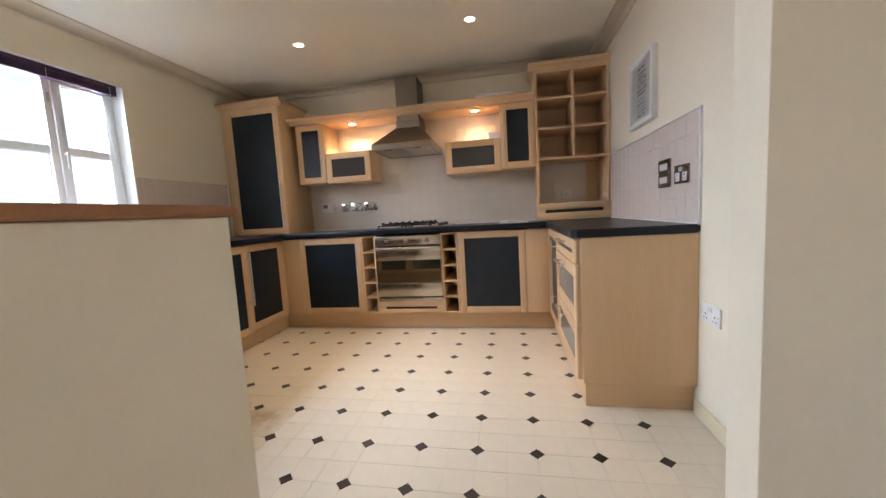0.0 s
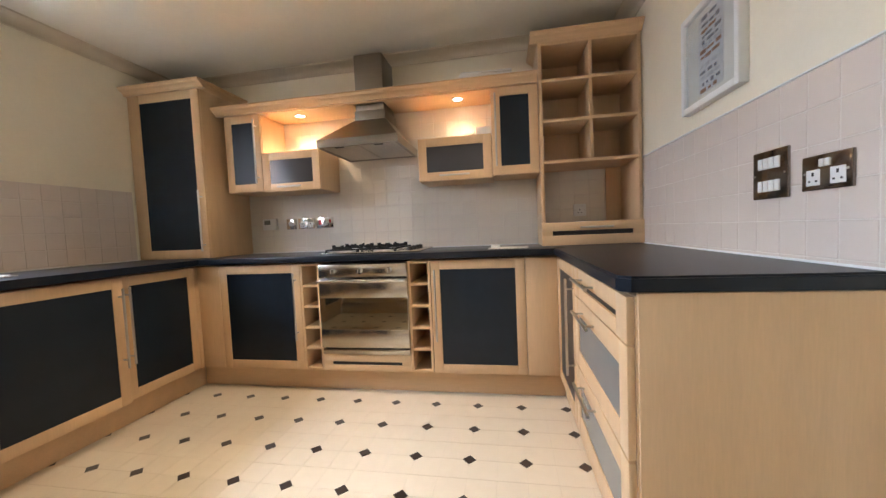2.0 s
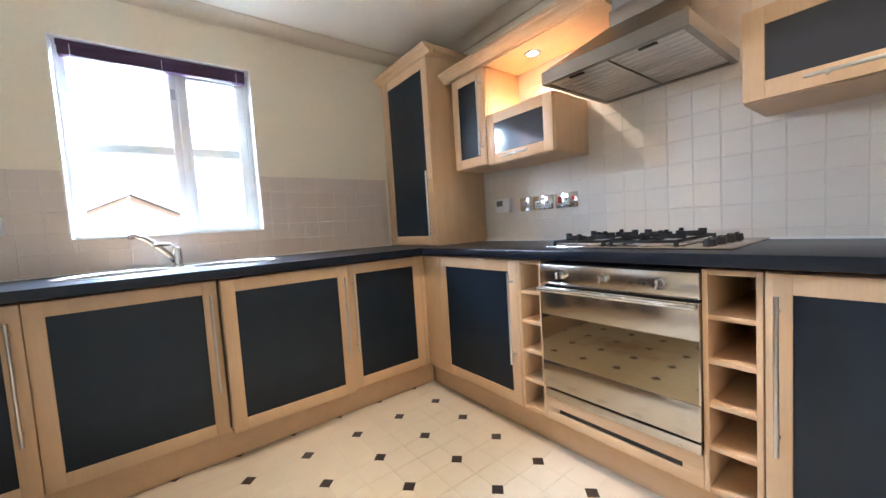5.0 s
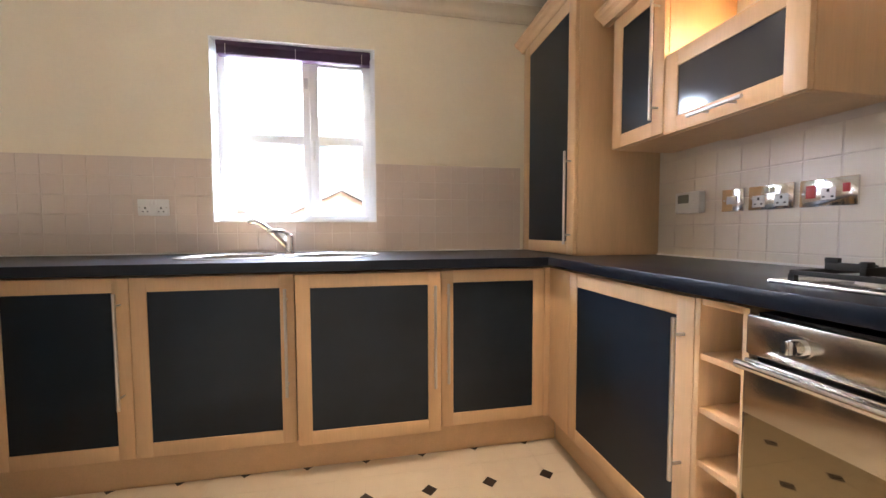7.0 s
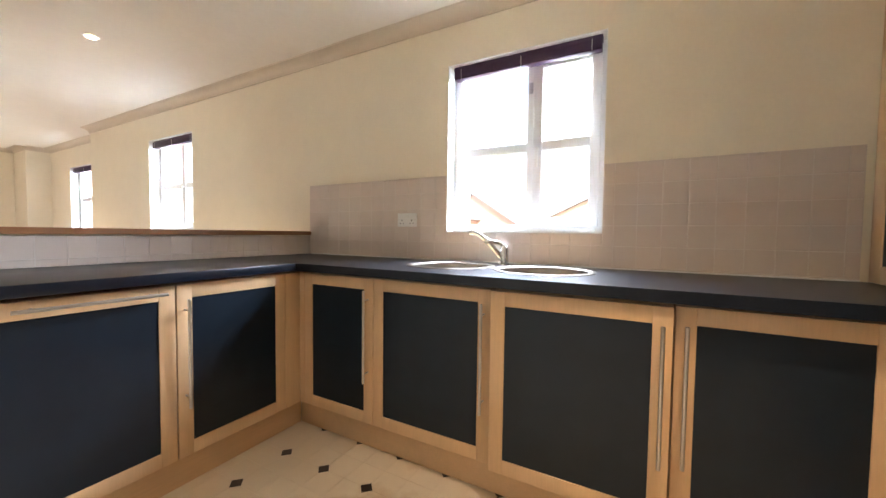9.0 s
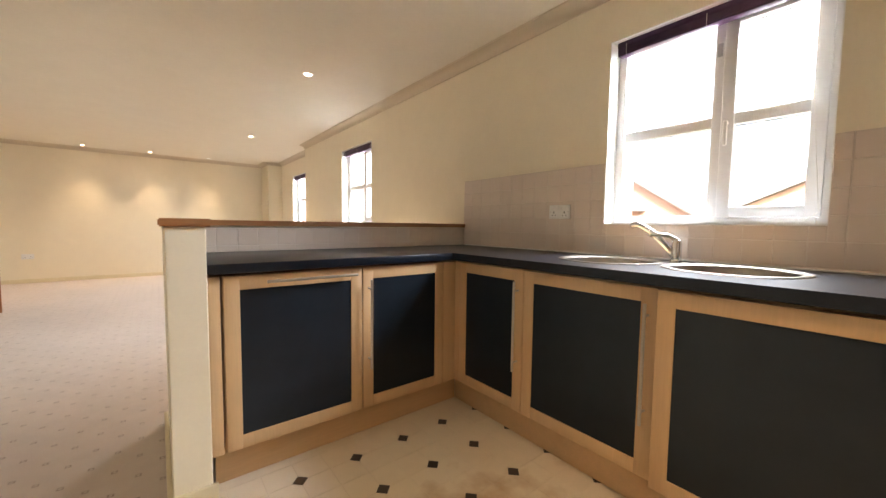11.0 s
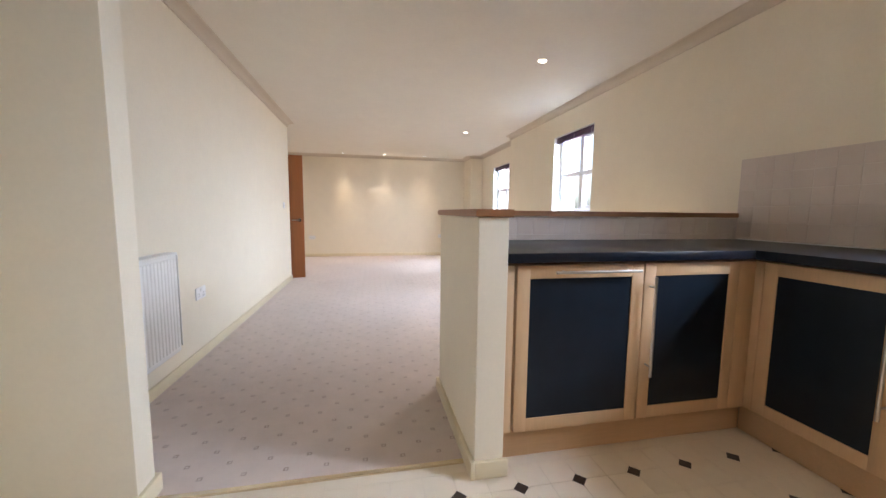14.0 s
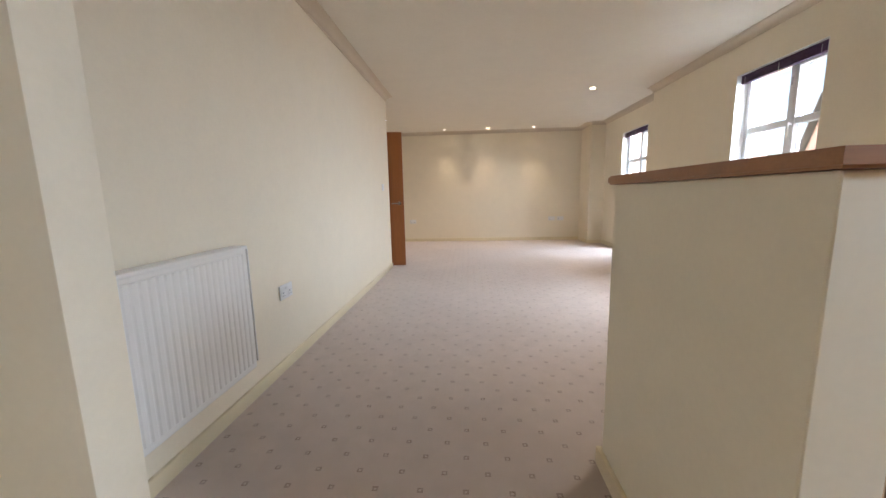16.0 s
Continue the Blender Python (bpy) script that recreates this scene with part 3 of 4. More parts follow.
def worktop_left():
    bm = bmesh.new()
    loops = [[(XL + 0.001, 0.496), (-1.715, 0.496), (-1.715, 3.302), (-1.76, 3.44), (-1.76, YB - 0.001), (XL + 0.001, YB - 0.001)]]
    for cx, cy in SINKS:
        loops.append([(cx + 0.197 * math.cos(a * math.pi / 18), cy + 0.197 * math.sin(a * math.pi / 18)) for a in range(36)])
    edges = []
    for lp in loops:
        vs = [bm.verts.new((x, y, 0.910)) for x, y in lp]
        edges += [bm.edges.new((vs[k], vs[(k + 1) % len(vs)])) for k in range(len(vs))]
    bmesh.ops.triangle_fill(bm, edges=edges, use_beauty=True)
    r = bmesh.ops.extrude_face_region(bm, geom=bm.faces[:])
    for v in r["geom"]:
        if isinstance(v, bmesh.types.BMVert):
            v.co.z = 0.870
    return bm


wt = base("worktop", pose(0, 0, 0), "black laminate worktop with rounded front edge", "worktop")
done("slab", worktop_left(), TOP, wt)
for a in ((-1.716, 0.496, -0.541, 1.150), (-1.762, 3.300, 0.70, YB - 0.001)):
    s = bmesh.new()
    bx(s, a[0], a[1], 0.8705, a[2], a[3], 0.9105, 0.006)
    done("slab", s, TOP, wt, True)
s = bmesh.new()
prism(s, [(0.628, 3.299), (0.628, 2.125), (0.656, 2.096), (XR - 0.001, 2.096), (XR - 0.001, YB - 0.002), (0.701, YB - 0.002), (0.701, 3.299)], "z", 0.870, 0.910)
bmesh.ops.bevel(s, geom=[q for q in s.edges if abs(q.verts[0].co.z - q.verts[1].co.z) < 1e-4], offset=0.006, segments=2, affect="EDGES")
done("slab", s, TOP, wt, True)
# pale sealant bead where the worktop meets the walls
sl = bmesh.new()
bx(sl, XL + 0.001, 0.52, 0.910, XL + 0.013, 3.44, 0.917, 0.002)
bx(sl, -1.75, YB - 0.013, 0.910, 0.62, YB - 0.009, 0.918, 0.001)
bx(sl, XR - 0.013, 2.100, 0.910, XR - 0.009, 3.55, 0.917, 0.001)
done("sealant_bead", sl, WHITE, wt)


# ---- wall and tall cabinets ----
def cornice_profile(front, z):
    """Outline (y, z) of the stepped cornice moulding, front being its foot."""
    return [(front + 0.03, z), (front, z), (front - 0.004, z + 0.010), (front - 0.018, z + 0.022), (front - 0.034, z + 0.030), (front - 0.040, z + 0.040), (front - 0.046, z + 0.043), (front - 0.046, z + 0.054), (front + 0.03, z + 0.054)]


def cornice_front(parent, x0, x1, front, z):
    bm = bmesh.new()
    prism(bm, cornice_profile(front, z), "x", x0, x1)
    return done("cornice", bm, WOODX, parent)


def cornice_side(parent, x, s, y0, y1, z):
    """The same moulding along a cabinet's side; s is the way it juts out."""
    pts = [(x - s * (p - 0.0), q) for p, q in [(a - 0, b2) for a, b2 in cornice_profile(0.0, z)]]
    bm = bmesh.new()
    prism(bm, pts, "y", y0, y1)
    return done("cornice", bm, WOOD, parent)


def tall_unit():
    e = base("tall_cabinet", pose(0, 0, 0), "tall pale maple cabinet with long dark panelled door", "cabinet")
    x0, x1, y = XL + 0.004, -1.752, 3.442
    bm = bmesh.new()
    bx(bm, x0, y + 0.021, 0.911, x1, YB - 0.002, 2.122, 0.002)
    done("body", bm, WOOD, e, True)
    framed_front(e, "door", x0 + 0.06, x1, 0.914, 2.119, 0.062, WOOD, PANEL, ((x1 - 0.028, 0.965), (x1 - 0.028, 1.40)), y=y)
    cornice_front(e, x0, x1 + 0.046, y, 2.122)
    cornice_side(e, x1, 1, y, YB - 0.002, 2.122)
    box("top", x0, y + 0.03, 2.123, x1 - 0.03, YB - 0.002, 2.137, WOOD, 0, e)


tall_unit()
YW = 3.578


def wall_unit(x0, x1, hinge):
    e = base("wall_cabinet", pose(x0, YW, 0), "narrow pale maple wall cabinet with dark door", "cabinet", "kitchen wall cabinets")
    w = x1 - x0
    carcass(e, w, YB - YW - 0.012, 1.385, 1.945)
    hx = w - 0.028 if hinge == "l" else 0.028
    framed_front(e, "door", 0, w, 1.385, 1.945, 0.056, WOOD, PANEL, ((hx, 1.44), (hx, 1.90)))


def flip_unit(x0, x1):
    e = base("flap_cabinet", pose(x0, YW, 0), "low pale maple flap cabinet with smoked glass", "cabinet", "flap cabinets beside hood")
    w = x1 - x0
    carcass(e, w, YB - YW - 0.012, 1.374, 1.660)
    framed_front(e, "door", 0, w, 1.374, 1.660, 0.056, WOOD, SMOKE, ((w * 0.30, 1.404), (w * 0.70, 1.404)))


wall_unit(-1.675, -1.384, "l")
wall_unit(0.290, 0.588, "r")
flip_unit(-1.382, -0.930)
flip_unit(-0.208, 0.288)
pel = base("pelmet", pose(0, 0, 0), "maple canopy board with moulded cornice above the hob", "pelmet")
cornice_front(pel, -1.725, 0.586, 3.558, 1.947)
cornice_side(pel, -1.68, -1, 3.558, YB - 0.002, 1.947)
for a, b2 in ((-1.68, -0.672), (-0.448, 0.586)):
    bm = bmesh.new()
    bx(bm, a, 3.568, 1.948, b2, YB - 0.009, 1.967, 0.001)
    done("board", bm, WOODX, pel, True)
bm = bmesh.new()
bx(bm, -1.382, 3.580, 1.940, 0.288, 3.596, 1.9475)
done("front_rail", bm, WOODX, pel)


def shelf_unit():
    e = base("shelf_unit", pose(0, 0, 0), "tall open maple shelf unit standing on worktop", "shelf unit")
    x0, x1, y0, y1, zt = 0.590, XR - 0.009, 3.53, YB - 0.012, 2.165
    t = 0.02
    bm = bmesh.new()
    bx(bm, x0, y0, 0.911, x0 + t, y1, zt, 0.002)
    bx(bm, x1 - t, y0, 0.911, x1, y1, zt, 0.002)
    bx(bm, x0 + t, y0, zt - t, x1 - t, y1, zt, 0.002)
    bx(bm, x0 + t, y1 - 0.012, 1.422, x1 - t, y1, zt - t)
    bx(bm, x1 - t - 0.10, y1 - 0.012, 1.06, x1 - t, y1, 1.422)
    done("body", bm, WOOD, e, True)
    for z in (1.426, 1.680, 1.925):
        s = bmesh.new()
        bx(s, x0 + t, y0 + 0.002, z, x1 - t, y1 - 0.012, z + 0.018, 0.001)
        done("shelf", s, WOODX, e, True)
    xm = 0.897
    for za, zb in ((1.444, 1.680), (1.698, 1.925), (1.943, zt - t)):
        s = bmesh.new()
        bx(s, xm - 0.009, y0 + 0.003, za, xm + 0.009, y1 - 0.012, zb, 0.001)
        done("divider", s, WOOD, e, True)
    bm = bmesh.new()
    ya = y0 - 0.012
    bx(bm, x0 - 0.004, ya, 0.913, x1 + 0.004, ya + 0.02, 0.975, 0.003)
    bx(bm, x0 - 0.004, ya, 1.003, x1 + 0.004, ya + 0.02, 1.057, 0.003)
    bx(bm, x0 - 0.004, ya + 0.0005, 0.974, x0 + 0.06, ya + 0.0195, 1.004)
    bx(bm, x1 - 0.06, ya + 0.0005, 0.974, x1 + 0.004, ya + 0.0195, 1.004)
    bx(bm, x0 + t, ya + 0.021, 1.04, x1 - t, y1, 1.057)
    d = done("drawer", bm, WOODX, e, True)
    s = bmesh.new()
    bx(s, x0 + 0.055, ya + 0.008, 0.970, x1 - 0.055, ya + 0.013, 1.008)
    done("slot", s, BLACK, d)
    bar_handle(d, (0.81, ya, 1.022), (1.00, ya, 1.022))
    cornice_front(e, x0 - 0.046, x1 + 0.008, y0, zt)
    cornice_side(e, x0, -1, y0, y1, zt)
    box("top", x0 + 0.03, y0 + 0.03, zt + 0.001, x1, y1, zt + 0.014, WOOD, 0, e)


shelf_unit()


# ---- oven, hob and hood ----
def oven():
    e = base("oven", pose(-0.849, 3.330, 0), "stainless steel built-in oven with smoked glass door", "oven")
    w = 0.594
    box("body", 0.01, 0.012, 0.262, w - 0.01, 0.54, 0.853, BLACK, 0, e)
    bm = bmesh.new()
    bx(bm, 0, -0.008, 0.762, w, 0.012, 0.848, 0.004)
    c = done("control_panel", bm, STEEL, e, True)
    for fx in (0.17, 0.48, 0.81):
        k = bmesh.new()
        cyl(k, (w * fx, -0.008, 0.806), (w * fx, -0.012, 0.806), 0.021, seg=24)
        cyl(k, (w * fx, -0.012, 0.806), (w * fx, -0.034, 0.806), 0.016, 0.014, seg=24)
        bx(k, w * fx - 0.003, -0.040, 0.793, w * fx + 0.003, -0.030, 0.819, 0.001)
        done("knob", k, CHROME, c, True)
    for fx in (0.65, 0.70, 0.73):
        k = bmesh.new()
        cyl(k, (w * fx, -0.008, 0.80), (w * fx, -0.0095, 0.80), 0.004, seg=10)
        done("indicator", k, BLACK, c, True)
    bm = bmesh.new()
    bx(bm, 0, -0.012, 0.632, w, 0.010, 0.754, 0.004)
    bx(bm, 0, -0.012, 0.308, w, 0.010, 0.428, 0.004)
    bx(bm, 0, -0.010, 0.427, 0.006, 0.010, 0.633, 0.001)
    bx(bm, w - 0.006, -0.010, 0.427, w, 0.010, 0.633, 0.001)
    d = done("door", bm, STEEL, e, True)
    bm = bmesh.new()
    bx(bm, 0.005, -0.010, 0.426, w - 0.005, 0.008, 0.634)
    done("glass", bm, OVENGLASS, d)
    h = bmesh.new()
    cyl(h, (0.004, -0.034, 0.744), (w - 0.004, -0.034, 0.744), 0.010)
    for q in (0.03, w - 0.03):
        cyl(h, (q, -0.012, 0.744), (q, -0.034, 0.744), 0.008, seg=10)
    done("handle", h, CHROME, d, True)
    bm = bmesh.new()
    bx(bm, 0.004, -0.008, 0.264, w - 0.002, 0.010, 0.300, 0.003)
    done("bottom_trim", bm, STEEL, e, True)


oven()


def slot_front():
    e = base("oven_housing", pose(-0.850, 3.334, 0), "pale maple slotted panel below the oven", "cabinet front")
    w = 0.595
    bm = bmesh.new()
    bx(bm, 0, 0, Z0, w, 0.02, 0.190, 0.002)
    bx(bm, 0, 0, 0.212, w, 0.02, 0.258, 0.002)
    bx(bm, 0, 0.0005, 0.189, 0.06, 0.0195, 0.213)
    bx(bm, w - 0.06, 0.0005, 0.189, w, 0.0195, 0.213)
    bx(bm, 0, 0.02, Z0, w, 0.5, 0.17)
    done("panel", bm, WOODX, e, True)
    box("slot", 0.055, 0.009, 0.186, w - 0.055, 0.013, 0.216, BLACK, 0, e)


slot_front()


def hob():
    e = base("gas_hob", pose(-0.87, 3.40, 0.911), "stainless gas hob with black iron pan supports", "hob")
    w, d = 0.68, 0.45
    bm = bmesh.new()
    bx(bm, 0, 0, 0, w, d, 0.009, 0.003)
    done("plate", bm, STEEL, e, True)
    spots = ((0.14, 0.12, 0.036), (0.14, 0.33, 0.048), (0.40, 0.12, 0.048), (0.40, 0.33, 0.036))
    for x, y, r in spots:
        b2 = bmesh.new()
        lathe(b2, [(0, 0.009), (r + 0.016, 0.009), (r + 0.012, 0.016), (r, 0.018), (r, 0.026), (0, 0.026)], (x, y, 0), 24)
        done("burner", b2, NICKEL, e, True)
        b2 = bmesh.new()
        lathe(b2, [(0, 0.0262), (r - 0.006, 0.0262), (r - 0.004, 0.030), (r - 0.010, 0.033), (0, 0.033)], (x, y, 0), 24)
        done("burner_cap", b2, IRON, e, True)
    for xa, xb in ((0.03, 0.255), (0.285, 0.515)):
        g = bmesh.new()
        for a, b2, c, f in ((xa, 0.03, xb, 0.03), (xa, d - 0.03, xb, d - 0.03), (xa, 0.03, xa, d - 0.03), (xb, 0.03, xb, d - 0.03)):
            bx(g, a - 0.005, b2 - 0.005, 0.020, c + 0.005, f + 0.005, 0.031, 0.002)
        xm = (xa + xb) / 2
        for y in (0.12, 0.33):
            for sx in (-1, 1):
                bx(g, xm + sx * 0.028, y - 0.005, 0.030, xm + sx * (xb - xa) / 2, y + 0.005, 0.047, 0.002)
                bx(g, xm + sx * 0.088, y - 0.006, 0.045, xm + sx * (xb - xa) / 2, y + 0.006, 0.057, 0.002)
            for sy in (-1, 1):
                bx(g, xm - 0.005, y + sy * 0.028, 0.030, xm + 0.005, y + sy * 0.088, 0.047, 0.002)
                bx(g, xm - 0.006, y + sy * 0.066, 0.045, xm + 0.006, y + sy * 0.088, 0.057, 0.002)
        for x in (xa, xb):
            for y in (0.03, d - 0.03):
                bx(g, x - 0.006, y - 0.006, 0.009, x + 0.006, y + 0.006, 0.022)
        done("pan_support", g, IRON, e, True)
    for k in range(4):
        n = bmesh.new()
        y = 0.075 + k * 0.10
        lathe(n, [(0, 0.009), (0.020, 0.009), (0.018, 0.030), (0.0, 0.031)], (0.60, y, 0), 20)
        bx(n, 0.597, y - 0.018, 0.028, 0.603, y + 0.018, 0.036, 0.001)
        done("knob", n, BLACK, e, True)


hob()


def hood():
    e = base("cooker_hood", pose(-0.557, YB - 0.012, 1.607), "stainless steel pyramid chimney cooker hood", "cooker hood")
    hw2, d = 0.272, 0.52
    bm = bmesh.new()
    rings = []
    for hx, y0, y1, z in ((hw2, -d, 0, 0.012), (hw2, -d, 0, 0.050), (0.115, -0.255, 0, 0.235)):
        rings.append([bm.verts.new(c) for c in ((-hx, y0, z), (hx, y0, z), (hx, y1, z), (-hx, y1, z))])
    for a, b2 in zip(rings, rings[1:]):
        for k in range(4):
            bm.faces.new((a[k], a[(k + 1) % 4], b2[(k + 1) % 4], b2[k]))
    bm.faces.new(rings[-1])
    done("canopy", bm, HOODSTEEL, e)
    u = bmesh.new()
    bx(u, -hw2, -d, 0, hw2, -d + 0.022, 0.0118)
    bx(u, -hw2, -0.022, 0, hw2, 0, 0.0118)
    bx(u, -hw2, -d + 0.022, 0, -hw2 + 0.022, -0.022, 0.0118)
    bx(u, hw2 - 0.022, -d + 0.022, 0, hw2, -0.022, 0.0118)
    done("rim", u, HOODSTEEL, e)
    for x in (-0.135, 0.135):
        f = bmesh.new()
        bx(f, x - 0.13, -d + 0.03, 0.004, x + 0.13, -0.03, 0.010, 0.001)
        for k in range(11):
            y = -d + 0.06 + k * 0.04
            bx(f, x - 0.12, y, 0.002, x + 0.12, y + 0.012, 0.0045)
        done("filter", f, NICKEL, e, True)
        g = bmesh.new()
        bx(g, x - 0.03, -d + 0.035, -0.001, x + 0.03, -d + 0.052, 0.004, 0.001)
        done("catch", g, BLACK, e)
    c = bmesh.new()
    bx(c, -0.112, -0.252, 0.2352, 0.112, 0, 0.300, 0.002)
    done("collar", c, HOODSTEEL, e, True)
    c = bmesh.new()
    bx(c, -0.103, -0.242, 0.300, 0.103, 0, 0.690, 0.002)
    done("chimney", c, HOODSTEEL, e, True)


hood()


# ---- sink and tap ----
def sink(cx, cy):
    e = base("round_sink", pose(cx, cy, 0.910), "round stainless steel sink bowl set in worktop", "sink", "sink bowls")
    bm = bmesh.new()
    lathe(bm, [(0.226, 0.0005), (0.224, 0.004), (0.214, 0.006), (0.203, 0.005), (0.194, -0.002), (0.190, -0.02), (0.184, -0.13), (0.165, -0.155), (0.04, -0.162), (0.0, -0.162)], (0, 0, 0), 44)
    done("bowl", bm, HOODSTEEL, e, True)
    w = bmesh.new()
    lathe(w, [(0, -0.160), (0.036, -0.160), (0.040, -0.1615)], (0, 0, 0), 24)
    done("waste", w, CHROME, e, True)


for c in SINKS:
    sink(*c)


def tap():
    e = base("mixer_tap", pose(-2.26, 2.088, 0.911), "chrome single lever mixer tap with raised spout", "tap")
    bm = bmesh.new()
    lathe(bm, [(0, 0), (0.027, 0), (0.026, 0.008), (0.022, 0.012), (0.021, 0.085), (0.019, 0.098), (0.010, 0.106), (0, 0.107)], (0, 0, 0), 24)
    done("body", bm, CHROME, e, True)
    sp = bmesh.new()
    pts = [Vector(p) for p in ((0, -0.010, 0.030), (0.01, -0.048, 0.080), (0.02, -0.095, 0.130), (0.03, -0.135, 0.160), (0.036, -0.165, 0.174), (0.038, -0.180, 0.168))]
    for a, b2 in zip(pts, pts[1:]):
        cyl(sp, a, b2, 0.015 if a.z < 0.1 else 0.0135, seg=14)
        bmesh.ops.create_uvsphere(sp, u_segments=12, v_segments=8, radius=0.0136, matrix=Matrix.Translation(b2))
    done("spout", sp, CHROME, e, True)
    lv = bmesh.new()
    pts = [Vector(p) for p in ((0, 0, 0.100), (0.01, -0.03, 0.120), (0.025, -0.07, 0.124), (0.035, -0.10, 0.118))]
    for a, b2 in zip(pts, pts[1:]):
        cyl(lv, a, b2, 0.010, 0.008, seg=12)
        bmesh.ops.create_uvsphere(lv, u_segments=10, v_segments=8, radius=0.0085, matrix=Matrix.Translation(b2))
    done("lever", lv, CHROME, e, True)


tap()


# ---- switches and sockets: faces look along local -y, centre at the plate's middle ----
def pins(bm, x, z):
    bx(bm, x - 0.0035, -0.0105, z + 0.004, x + 0.0035, -0.0085, z + 0.014)
    for s in (-1, 1):
        bx(bm, x + s * 0.011 - 0.0035, -0.0105, z - 0.012, x + s * 0.011 + 0.0035, -0.0085, z - 0.007)


def plate(m, w, h, mat, label, category, layout, group="", insert=WHITE):
    name = "light_switch" if category == "switch" else "wall_socket" if category == "socket" else "wall_plate"
    e = base(name, m, label, category, group)
    bm = bmesh.new()
    bx(bm, -w / 2, -0.009, -h / 2, w / 2, 0, h / 2, 0.003)
    done("faceplate", bm, mat, e, True)
    for kind, x, z, sw, sh in layout:
        b2 = bmesh.new()
        if kind == "outlet":
            bx(b2, x - sw / 2, -0.0100, z - sh / 2, x + sw / 2, -0.008, z + sh / 2, 0.001)
            done("outlet", b2, insert, e, True)
            p = bmesh.new()
            pins(p, x, z)
            done("pin_slots", p, BLACK, e)
        else:
            bx(b2, x - sw / 2, -0.0135, z - sh / 2, x + sw / 2, -0.008, z + sh / 2, 0.0015)
            done("rocker", b2, {"red": RED, "grey": GREY}.get(kind, WHITE), e, True)
    for sx in (-1, 1):
        sc = bmesh.new()
        cyl(sc, (sx * (w / 2 - 0.011), -0.008, 0), (sx * (w / 2 - 0.011), -0.0102, 0), 0.0035, seg=10)
        done("screw", sc, NICKEL, e, True)
    return e


TWO = [("outlet", -0.037, -0.012, 0.044, 0.042), ("outlet", 0.037, -0.012, 0.044, 0.042), ("white", -0.009, 0.024, 0.014, 0.020), ("white", 0.009, 0.024, 0.014, 0.020)]
BACK = YB - 0.0067
plate(pose(-1.374, BACK, 1.143), 0.086, 0.086, CHROME, "chrome fused switch plate on tiled wall", "switch", [("grey", 0, 0, 0.040, 0.030)])
plate(pose(-1.240, BACK, 1.143), 0.146, 0.086, CHROME, "chrome double socket on tiled kitchen wall", "socket", TWO)
plate(pose(-1.078, BACK, 1.143), 0.146, 0.086, CHROME, "chrome cooker switch with two red rockers", "switch", [("red", -0.042, 0.004, 0.022, 0.040), ("outlet", 0.003, -0.004, 0.036, 0.036), ("red", 0.047, 0.010, 0.016, 0.026)])
plate(pose(0.885, YB - 0.0067, 1.142), 0.086, 0.086, WHITE, "white single socket behind open shelf", "socket", [("outlet", 0, -0.008, 0.05, 0.05), ("white", 0.022, 0.028, 0.012, 0.018)])
th = base("thermostat", pose(-1.558, BACK, 1.148), "white heating thermostat with small grey display", "thermostat")
bm = bmesh.new()
bx(bm, -0.062, -0.032, -0.046, 0.062, 0, 0.046, 0.006)
done("case", bm, WHITE, th, True)
bm = bmesh.new()
bx(bm, -0.045, -0.0335, -0.002, 0.010, -0.031, 0.034, 0.001)
done("display", bm, DISPLAY, th)
bm = bmesh.new()
bx(bm, 0.022, -0.0345, 0.004, 0.040, -0.031, 0.018, 0.002)
bx(bm, 0.022, -0.0345, -0.026, 0.040, -0.031, -0.012, 0.002)
done("button", bm, WHITE, th, True)

RT = -90    # faces -x, for the wall opposite the windows
plate(pose(XR - 0.0067, 2.458, 1.170, 0, 0, RT), 0.150, 0.150, DARKNICKEL, "black nickel switch plate with white rockers", "switch",
      [("white", x, z, 0.020, 0.034) for z in (-0.035, 0.035) for x in (-0.036, -0.012, 0.012, 0.036)])
plate(pose(XR - 0.0067, 2.257, 1.150, 0, 0, RT), 0.150, 0.092, DARKNICKEL, "black nickel double socket on tiled wall", "socket", TWO)
plate(pose(XR - 0.001, 1.988, 0.520, 0, 0, RT), 0.146, 0.086, WHITE, "white double socket low on cream wall", "socket", TWO, "white wall sockets")
plate(pose(XR - 0.001, -0.388, 0.472, 0, 0, RT), 0.146, 0.086, WHITE, "white double socket low on cream wall", "socket", TWO, "white wall sockets")
plate(pose(XR - 0.001, -3.035, 1.142, 0, 0, RT), 0.086, 0.086, WHITE, "white light switch beside the door", "switch", [("white", 0, 0, 0.014, 0.026)])
plate(pose(XL + 0.0067, 1.395, 1.158, 0, 0, 90), 0.146, 0.086, WHITE, "white double socket on tiled window wall", "socket", TWO)
plate(pose(1.32, YF + 0.001, 0.452, 0, 0, 180), 0.146, 0.086, WHITE, "white double socket on living room wall", "socket", TWO, "living room sockets")
for x in (-1.72, -1.90):
    plate(pose(x, YF + 0.001, 0.478, 0, 0, 180), 0.146, 0.086, WHITE, "white double socket on living room wall", "socket", TWO, "living room sockets")


